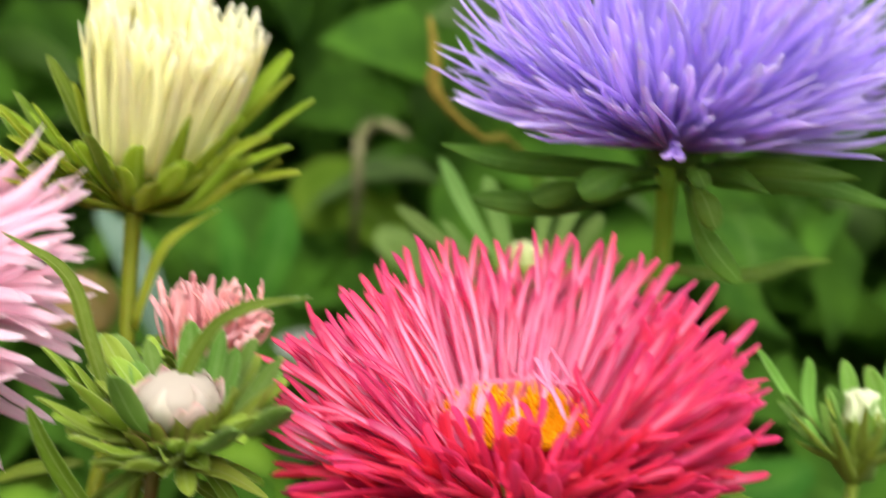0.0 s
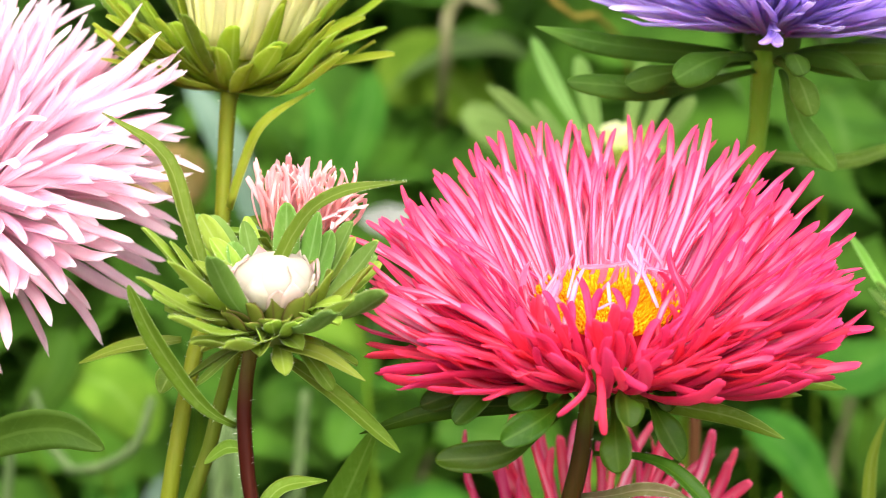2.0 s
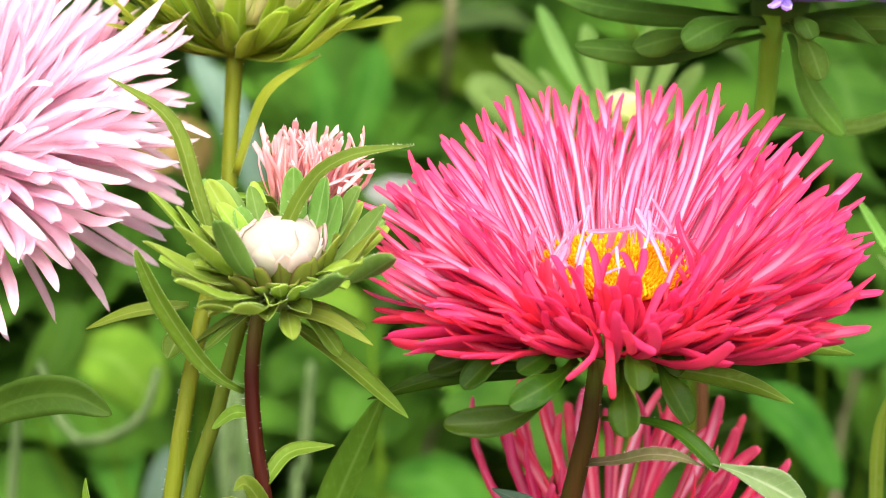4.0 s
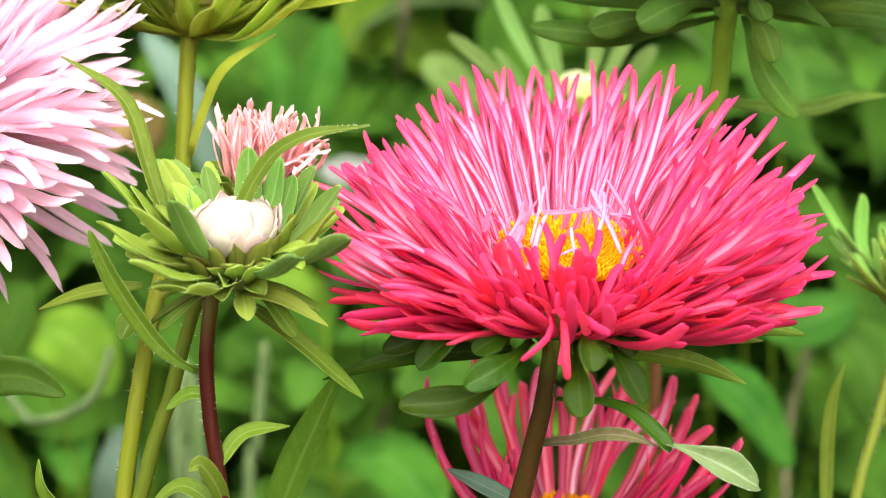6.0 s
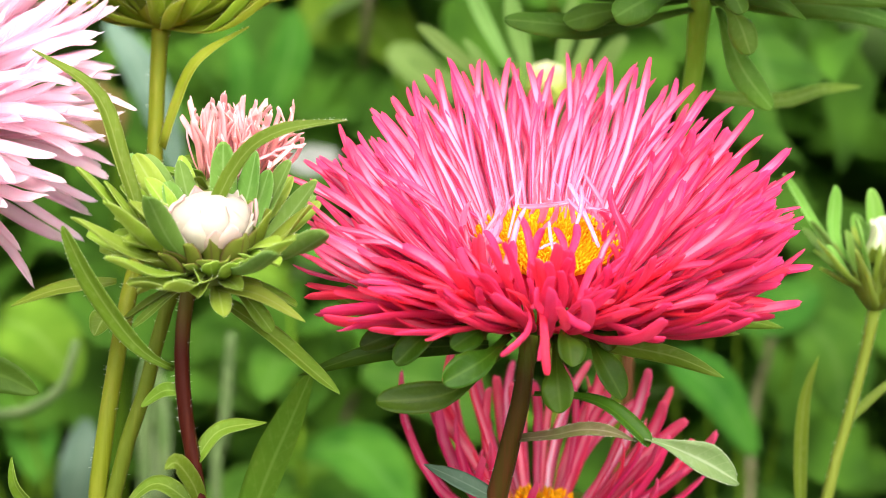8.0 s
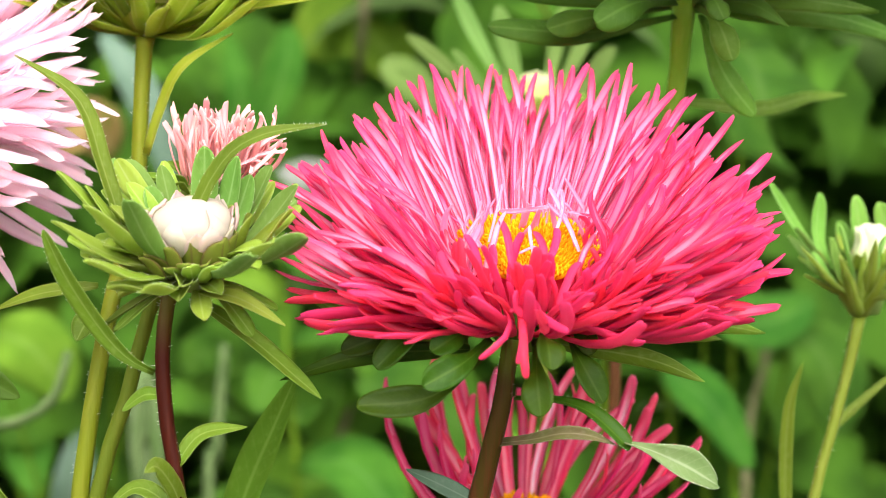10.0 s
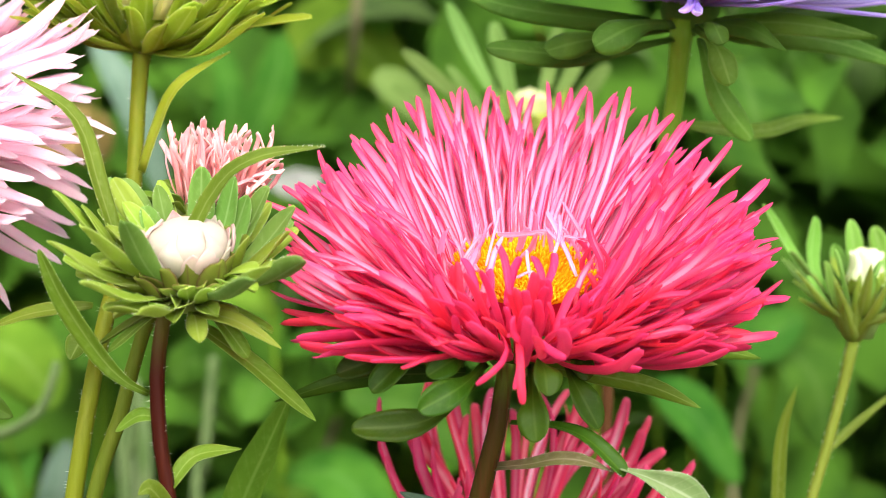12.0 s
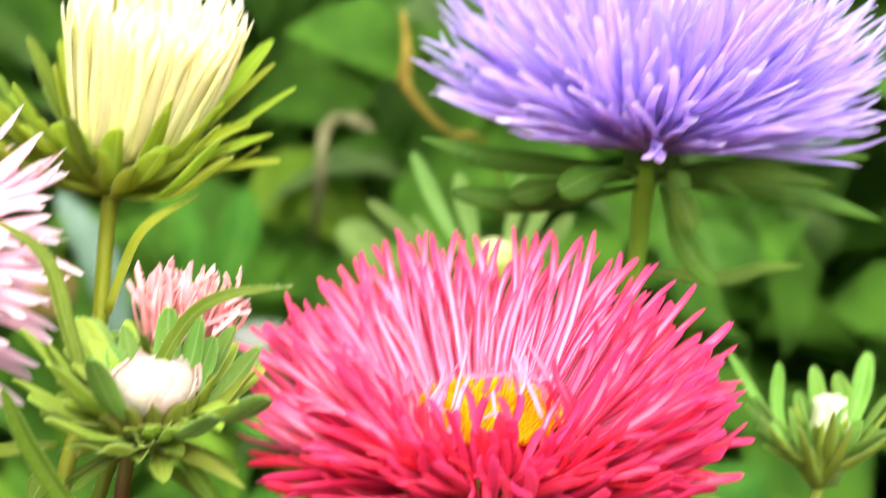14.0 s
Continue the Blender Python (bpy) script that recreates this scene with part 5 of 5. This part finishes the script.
# ---------- greenish buds behind ----------
def green_bud(place, stem, size, tips, label, seed, tilt=10, mat=PALEBRACT, extra=(), key="gw", foot=None, wide=1.0):
    rng = random.Random(seed)
    t = thing("aster_bud", stem[-1], label, "flower bud", "aster buds")
    ff = flower_frame(tilt, 0)
    axis, right, back = ff
    c = Vector(place)
    if not PETALS["gw"]:
        petal_meshes("gw", GREENWHITE, 0.5, (0.10, 0.22), "bud", 6, 0.35, 0.6, seed=14)
        petal_meshes("gy", GREENYELLOW, 0.5, (0.10, 0.22), "bud", 6, 0.35, 0.6, seed=14)
    for k in range(18):
        az = 2.39996 * k
        out = right * math.cos(az) + back * math.sin(az)
        f = 1 - 0.6 * k / 18
        petal(t, key, c + out * size * 0.8 * f - axis * size * 0.3, c + out * size * 0.55 * f + axis * size * (0.9 + 0.3 * (1 - f)), -out, rng, 0.9, 10)
    if foot:
        foot = Vector(foot)
        cup_part(t, c + axis * size * 0.2, ff, size * 0.62, size * 0.25, (c - foot).dot(axis) + size * 0.2, PALEBRACT)
    else:
        cup_part(t, c + axis * size * 0.3, ff, size * 0.85, size * 0.3, size * 1.2, LIME)
    for i, tip in enumerate(tips):
        tip = Vector(tip)
        out = tip - c
        out = (out - axis * out.dot(axis)).normalized()
        b = c + out * size * 0.45 - axis * size * 0.8
        mid = b.lerp(tip, 0.55) - axis * 0.0008 + out * 0.0012
        if foot:
            b = foot.lerp(c, rng.uniform(0.1, 0.5)) + out * 0.0022
            tip = b.lerp(tip, rng.choice((0.7, 0.85, 1.0)))
            mid = b.lerp(tip, 0.5) + out * 0.0016 + right * rng.gauss(0, 0.0012)
        leaf_part([b, mid, tip], wide * rng.uniform(0.0036, 0.0048), mat, t, name="bract", shape="paddle", facing=axis * 0.6 - out * 0.5 - AHEAD * 0.6, fold=0.35, n=10, m=4, seed=i)
    if foot:
        bracts(t, foot, ff, 12, (50, 76), (0.011, 0.020), 0.0014, 0.0032, BUDLEAF, rng, "lance", (175, 365), -0.08, fold=0.5)
        bracts(t, foot.lerp(c, 0.25), ff, 9, (24, 48), (0.015, 0.025), 0.0016, 0.0030, BUDLEAF, rng, "lance", (160, 380), -0.06, fold=0.5, fringe=20)
        bracts(t, foot.lerp(c, 0.35), ff, 8, (20, 52), (0.016, 0.025), 0.0016, 0.0032, SAGEBRACT, rng, "paddle", (-30, 210), -0.06, fold=0.5)
    bracts(t, c - axis * size * 0.7, ff, 4 if foot else 12, (25, 55), (size * 1.2, size * 1.8), size * 0.4, size * 0.75, BUDLEAF, rng, "lance", (180, 360), -0.12)
    bracts(t, c - axis * size * 0.7, ff, 3 if foot else 9, (10, 45), (size * 1.8, size * 2.8), size * 0.4, size * 0.75, BUDLEAF, rng, "lance", (0, 180), -0.1)
    stem_part(stem, (0.0014, 0.0012, 0.0012, 0.0013, 0.0016, 0.002), OLIVESTEM, t, hairs=140)
    for pts, w, mat in extra:
        leaf_part(pts, w, mat, t, facing=(0, -0.7, 0.6), fold=0.3)
    return t


green_bud((0.1033, 0.3602, 0.3945), [(0.1007, 0.3595, 0.3807), (0.0982, 0.3589, 0.3696), (0.0943, 0.3572, 0.3562), (0.0894, 0.3554, 0.3392), (0.0810, 0.3530, 0.2938), (0.0773, 0.3489, 0.2202), (0.0753, 0.3353, -0.0132)], 0.0060,
          ((0.0798, 0.3579, 0.4104), (0.0909, 0.3616, 0.4119), (0.1007, 0.3655, 0.4157), (0.1080, 0.3671, 0.4132), (0.0907, 0.3552, 0.4045), (0.0839, 0.3511, 0.3999), (0.0826, 0.3549, 0.3961), (0.0981, 0.3688, 0.4013), (0.1108, 0.3647, 0.4064), (0.1149, 0.3688, 0.4100), (0.0974, 0.3712, 0.4082), (0.1150, 0.3579, 0.3956), (0.0930, 0.3500, 0.4040), (0.1040, 0.3480, 0.4010), (0.1107, 0.3503, 0.4009)),
          "greenish-white aster bud opening in narrow green bracts", 81, 10, extra=
          (([(0.0931, 0.3572, 0.3548), (0.1006, 0.3584, 0.3616), (0.1137, 0.3605, 0.3717)], 0.0020, LEAF),
           ([(0.0833, 0.3531, 0.3312), (0.0827, 0.3522, 0.3487), (0.0833, 0.3509, 0.3624), (0.0858, 0.3494, 0.3718)], 0.0030, LEAF)), foot=(0.1007, 0.3595, 0.3807))
green_bud((0.0387, 0.4728, 0.4312), [(0.0394, 0.4725, 0.4303), (0.0400, 0.4707, 0.3998), (0.0404, 0.4679, 0.3517), (0.0406, 0.4642, 0.2876), (0.0396, 0.4568, 0.1593), (0.0381, 0.4465, -0.0171)], 0.0078,
          ((0.0151, 0.4813, 0.4647), (0.0287, 0.4866, 0.4594), (0.0022, 0.4769, 0.4502), (-0.0011, 0.4704, 0.4400), (0.0147, 0.4662, 0.4453), (0.0486, 0.4900, 0.4604), (0.0618, 0.4768, 0.4467), (0.0566, 0.4875, 0.4553), (0.0095, 0.4636, 0.4319), (0.0630, 0.4619, 0.4331)),
          "pale greenish-yellow aster bud with long pale bracts, half hidden", 91, 20, DUSKLEAF, key="gy", wide=1.35)


# ---------- low leaves and weeds further back ----------
def side_leaves():
    t = thing("seedling", (-0.1050, 0.2881, 0.2396), "low green seedling with smooth oval leaves", "plant")
    leaf_part([(-0.0961, 0.2953, 0.3717), (-0.0848, 0.2917, 0.3771), (-0.0745, 0.2888, 0.3785), (-0.0665, 0.2876, 0.3752)], 0.0074, DARKLEAF, t, shape="oval", facing=(0.1, -0.95, 0.1), fold=0.3)
    leaf_part([(-0.0671, 0.2956, 0.3460), (-0.0697, 0.2941, 0.3536), (-0.0720, 0.2924, 0.3581), (-0.0725, 0.2917, 0.3631)], 0.0032, LEAF, t, shape="lance", facing=(-0.5, -0.8, 0.2), fold=0.4)
    stem_part([(-0.0961, 0.2953, 0.3717), (-0.1046, 0.2929, 0.3218), (-0.1050, 0.2881, 0.2396), (-0.1050, 0.2695, -0.0263)], (0.0015, 0.0018, 0.002, 0.002), STEM, t, hairs=0)
    stem_part([(-0.0671, 0.2956, 0.3460), (-0.0763, 0.2924, 0.3010), (-0.1050, 0.2881, 0.2396)], (0.001, 0.0012, 0.0015), STEM, t, hairs=0)
    w = thing("weed", (-0.0291, 0.3054, 0.1715), "upright weed with one long dull green leaf", "plant")
    leaf_part([(-0.0362, 0.3169, 0.3362), (-0.0296, 0.3182, 0.3537), (-0.0247, 0.3189, 0.3647), (-0.0202, 0.3216, 0.3749)], 0.0082, BRIGHTLEAF, w, shape="lance", facing=(-0.5, -0.85, 0.2), fold=0.3)
    stem_part([(-0.0362, 0.3169, 0.3362), (-0.0335, 0.3131, 0.2813), (-0.0291, 0.3054, 0.1715), (-0.0291, 0.2920, -0.0206)], (0.0016, 0.002, 0.002, 0.002), STEM, w, hairs=0)


side_leaves()


def weed(place, leaves, label, stem_mat=STEM):
    """A leafy weed: a stalk and broad leaves, each a centre line, width and material."""
    t = thing("weed", (place[0], place[1], 0.0), label, "plant", "weeds behind the asters")
    foot = Vector((place[0], place[1], -0.01))
    for pts, _, _ in leaves:
        p = Vector(pts[0])
        stem_part([foot + Vector((0, 0.12, 0)), foot.lerp(p, 0.6) + Vector((0, 0.10, 0.0)), p + Vector((0, 0.002, 0))], (0.0012, 0.001, 0.0008), stem_mat, t, hairs=0, name="petiole")
    for i, (pts, w, mat) in enumerate(leaves):
        leaf_part(pts, w * 1.45, mat, t, shape="oval", facing=(0.1, -0.8, 0.5), fold=0.15, wave=0.05, n=12, m=6, seed=i)
    return t


def leafy_weed(x, y, height, count, seed, mats):
    """A weed with leaves all along its stalk."""
    rng = random.Random(seed)
    t = thing("weed", (x, y, 0.0), "leafy green weed standing behind the asters", "plant", "weeds behind the asters")
    lean = rng.uniform(-0.03, 0.03)
    stem_part([(x, y, -0.01), (x + lean * 0.3, y, height * 0.5), (x + lean, y, height)], (0.0022, 0.0018, 0.0008), STEM, t, hairs=0)
    for i in range(count):
        f = 0.45 + 0.55 * i / count
        az = 2.4 * i + rng.uniform(-0.4, 0.4)
        p = Vector((x + lean * f * f, y, height * f))
        out = Vector((math.cos(az), math.sin(az) * 0.8, rng.uniform(-0.1, 0.5))).normalized()
        size = rng.uniform(0.040, 0.078) * (1.2 - 0.4 * f)
        leaf_part([p, p + out * size * 0.5 + Vector((0, 0, 0.004)), p + out * size + Vector((0, 0, -0.3 * size))], size * rng.uniform(0.36, 0.6), rng.choice(mats), t,
                  shape="oval", facing=(out.x * -0.3, -0.6 + 0.2 * rng.random(), 0.75), fold=0.2, wave=0.05, n=9, m=4, seed=i)
    return t


def withered_stalk():
    t = thing("withered_stalk", (-0.0091, 0.7586, 0.0426), "curled withered yellow stalk among the weeds", "plant")
    stem_part([(0.0146, 0.5719, 0.5227), (0.0165, 0.5720, 0.5070), (0.0150, 0.5721, 0.4992), (0.0213, 0.5745, 0.4897), (0.0333, 0.5793, 0.4803), (0.0486, 0.6229, 0.4816), (0.0820, 0.8969, 0.4608), (0.0910, 1.0141, 0.2683), (0.0967, 1.1030, -0.0157)], (0.0008, 0.0022, 0.0027, 0.0012, 0.0011, 0.0009, 0.001, 0.0014, 0.002), STRAW, t, hairs=0, name="stalk")
    s = thing("dry_stalk", (-0.0275, 0.7892, 0.0657), "thin hooked dry stalk standing among green leaves", "plant")
    stem_part([(0.0079, 0.8125, 0.5074), (-0.0059, 0.8130, 0.5145), (-0.0157, 0.8135, 0.5076), (-0.0178, 0.8138, 0.4827), (-0.0227, 0.9304, 0.4345), (-0.0102, 1.1629, 0.3268), (-0.0096, 1.3106, -0.0181)], (0.0018, 0.0025, 0.0030, 0.0025, 0.0022, 0.0022, 0.0022), GREYSTALK, s, hairs=0, name="stalk")
    for a in ([(0.1821, 0.8081, 0.3360), (0.1779, 0.8062, 0.3083), (0.1682, 0.8019, 0.2474), (0.1654, 0.7825, -0.0298)], [(-0.0547, 0.8584, 0.2232), (-0.0369, 0.8608, 0.2588), (-0.0190, 0.8646, 0.3121), (-0.0131, 0.8662, 0.3359)]):
        q = thing("dry_stalk", a[-1], "thin grey dry stalk among green leaves", "plant")
        stem_part(a, (0.0018, 0.002, 0.002, 0.002), GREYSTALK, q, hairs=0, name="stalk")


withered_stalk()


def bent_stalk(points, radius, label, mat):
    t = thing("dry_stalk", points[-1], label, "plant")
    stem_part(points, (radius * 0.8, radius, radius, radius, radius), mat, t, hairs=0, name="stalk")


bent_stalk([(-0.0687, 0.6362, 0.3428), (-0.0704, 0.6348, 0.3232), (-0.0726, 0.6330, 0.2970), (-0.0752, 0.6314, 0.2752), (-0.0752, 0.6116, -0.0085)], 0.0022, "pale grey dry stalk among the weeds", PALESTALK)
bent_stalk([(-0.1125, 0.5565, 0.3506), (-0.1175, 0.5554, 0.3353), (-0.1290, 0.5549, 0.3273), (-0.1437, 0.5598, 0.3253), (-0.1644, 0.5649, 0.3270), (-0.1904, 0.5596, -0.0353)], 0.0018, "bent pale green stalk low among leaves", PALESTALK)
bent_stalk([(-0.1086, 0.6950, 0.3237), (-0.1105, 0.6930, 0.2950), (-0.1115, 0.6910, 0.2664), (-0.1115, 0.6706, -0.0248)], 0.0028, "thick pale withered stalk behind the stems", PALESTALK)

bent_stalk([(0.0527, 0.4050, 0.3870), (0.0521, 0.4010, 0.3650), (0.0510, 0.4000, 0.3300), (0.0480, 0.3950, 0.2000), (0.0460, 0.3900, -0.0100)], 0.0014, "rust-brown stalk rising behind the crimson aster", RUST)

# broad blurred leaves behind
weed((-0.0725, 0.812, 0), [

    ([(-0.0733, 0.8137, 0.4162), (-0.0576, 0.8104, 0.4520), (-0.0538, 0.8182, 0.4799)], 0.014, SHADELEAF),
    ([(-0.0887, 0.8281, 0.4133), (-0.0797, 0.8244, 0.4442), (-0.0859, 0.8324, 0.4753)], 0.011, SHADELEAF),
    ([(-0.0547, 0.8758, 0.4723), (-0.0248, 0.8708, 0.4838), (0.0048, 0.8745, 0.4545)], 0.034, BRIGHTLEAF),
], "broad-leaved green weed behind the asters")
weed((-0.174, 0.754, 0), [
    ([(-0.1866, 0.7500, 0.3368), (-0.1672, 0.7437, 0.3298), (-0.1505, 0.7479, 0.3060)], 0.024, BRIGHTLEAF),
    ([(-0.1402, 0.7886, 0.4724), (-0.1206, 0.7807, 0.4429), (-0.1054, 0.7832, 0.3950)], 0.012, BLUELEAF),
    ([(-0.1399, 0.8137, 0.4162), (-0.1526, 0.8089, 0.4300), (-0.1759, 0.8135, 0.4135)], 0.020, OCHRE),
    ([(-0.2123, 0.7486, 0.3162), (-0.1954, 0.7443, 0.3375), (-0.1917, 0.7515, 0.3574)], 0.015, SHADELEAF),
    ([(-0.1080, 0.7050, 0.2580), (-0.1090, 0.6990, 0.2930), (-0.1100, 0.7040, 0.3270)], 0.010, PALELEAF),
    ([(-0.1500, 0.7250, 0.2500), (-0.1440, 0.7190, 0.2720), (-0.1420, 0.7240, 0.2950)], 0.013, BLUELEAF),
], "broad-leaved weed with a yellowing leaf")
weed((0, 0.87, 0), [
    ([(-0.0666, 0.8621, 0.2766), (-0.0366, 0.8580, 0.3011), (-0.0071, 0.8642, 0.3062)], 0.030, BRIGHTLEAF),
    ([(-0.0726, 0.8592, 0.2350), (-0.0366, 0.8543, 0.2480), (0.0048, 0.8592, 0.2350)], 0.036, BRIGHTLEAF),
    ([(-0.1132, 0.8350, 0.3043), (-0.0982, 0.8300, 0.3165), (-0.0816, 0.8350, 0.3043)], 0.016, SHADELEAF),
    ([(0.0394, 0.7817, 0.2736), (0.0123, 0.7774, 0.2988), (-0.0227, 0.7840, 0.3059)], 0.024, DEEPLEAF),
    ([(0.0111, 0.8925, 0.2963), (-0.0256, 0.8885, 0.3215), (-0.0565, 0.8951, 0.3331)], 0.026, SHADELEAF),
], "low broad-leaved green weed")
weed((0.1885, 0.725, 0), [
    ([(0.1526, 0.7298, 0.4636), (0.1424, 0.6474, 0.4346), (0.1576, 0.7253, 0.3993)], 0.036, DEEPLEAF),
    ([(0.1201, 0.7486, 0.3162), (0.1396, 0.7418, 0.3017), (0.1587, 0.7454, 0.2700)], 0.017, DEEPLEAF),
    ([(0.1863, 0.7789, 0.3336), (0.2008, 0.7716, 0.3131), (0.2077, 0.7751, 0.2802)], 0.026, DEEPLEAF),
    ([(0.1434, 0.7796, 0.3443), (0.1689, 0.7731, 0.3343), (0.1970, 0.7796, 0.3443)], 0.021, DEEPLEAF),
], "tall weed with broad drooping dark green leaves")
weed((0.116, 0.957, 0), [
    ([(-0.0076, 0.9342, 0.4758), (0.0240, 0.9292, 0.4880), (0.0558, 0.9337, 0.4695)], 0.036, BRIGHTLEAF),
    ([(-0.0069, 0.7000, 0.4549), (0.0057, 0.6950, 0.4446), (0.0188, 0.6990, 0.4312)], 0.013, DUSKLEAF),
    ([(-0.0594, 0.8131, 0.4079), (-0.0452, 0.8071, 0.4053), (-0.0344, 0.8133, 0.4107)], 0.012, GREYLEAF),
    ([(0.0241, 0.9293, 0.4062), (0.0492, 0.9253, 0.4314), (0.0812, 0.9297, 0.4125)], 0.034, SHADELEAF),
], "weed with pale bluish lower leaves")


for wx, wy, wh, wc, ws in ((-0.203, 0.899, 0.4925, 13, 1), (-0.1015, 1.015, 0.536, 15, 2), (0.00725, 1.131, 0.565, 16, 3), (0.087, 0.87, 0.42, 12, 4), (0.203, 1.044, 0.536, 14, 5), (0.40, 0.90, 0.449, 12, 6), (-0.29, 1.073, 0.565, 14, 7), (-0.0435, 0.7975, 0.38, 11, 8), (0.145, 1.2325, 0.623, 16, 9)):
    leafy_weed(wx, wy, wh, wc, ws, (SHADELEAF, BRIGHTLEAF, SHADELEAF))


def foliage_bank():
    """Dense leafy growth further back, too fine to count."""
    rng = random.Random(7)
    verts, faces = [], []
    for k in range(36000):
        y = 0.86 + 1.4 * rng.random() ** 1.5
        x = rng.uniform(-1, 1) * (0.80 + 0.34 * y)
        top = 0.62 + 0.45 * (y - 0.8) + 0.05 * math.sin(9 * x + 4 * y)
        z = top * rng.random() ** 0.7
        if k < 25000 and ((x / y - 0.345) / 0.05) ** 2 + (((z - 0.42) / y + 0.15) / 0.08) ** 2 < 1:
            continue  # a dark hollow open to the soil
        if k < 25000 and noise.noise((x * 8, y * 5, z * 8)) < -0.06 and y < 1.5:
            continue
        size = rng.uniform(0.045, 0.095)
        if k >= 25000:
            x, y, z, size = rng.uniform(-1.75, 1.75), rng.uniform(1.7, 2.5), rng.uniform(0, 1.6), rng.uniform(0.10, 0.17)
        if k >= 32000:
            x, y, z, size = rng.uniform(-1.9, 1.9), rng.uniform(2.6, 3.1), rng.uniform(0, 1.8), rng.uniform(0.20, 0.30)
        d = Vector((rng.gauss(0, 1), rng.gauss(0, 0.6), rng.gauss(-0.2, 0.6))).normalized()
        up = Vector((rng.gauss(0, 0.4), rng.gauss(-0.5, 0.4), rng.gauss(0.7, 0.3))).normalized()
        s = d.cross(up).normalized()
        up = s.cross(d)
        c = Vector((x, y, z))
        w = size * rng.uniform(0.25, 0.42)
        i0 = len(verts)
        for f, g, h in ((0, 0.0, 0), (0.25, 0.8, 0.1), (0.55, 1.0, 0.12), (0.85, 0.5, 0.02), (1.0, 0.0, -0.1)):
            m = c + d * size * f + up * size * h
            verts += [m - s * w * g + up * w * 0.25 * g, m, m + s * w * g + up * w * 0.25 * g]
        for i in range(4):
            for j in range(2):
                a = i0 + 3 * i + j
                faces.append((a, a + 1, a + 4, a + 3))
    tagged(new("foliage", mesh_of("foliage", verts, faces, FOLIAGE)), "dense green weedy foliage in soft blur", "foliage", kind="stuff")


foliage_bank()
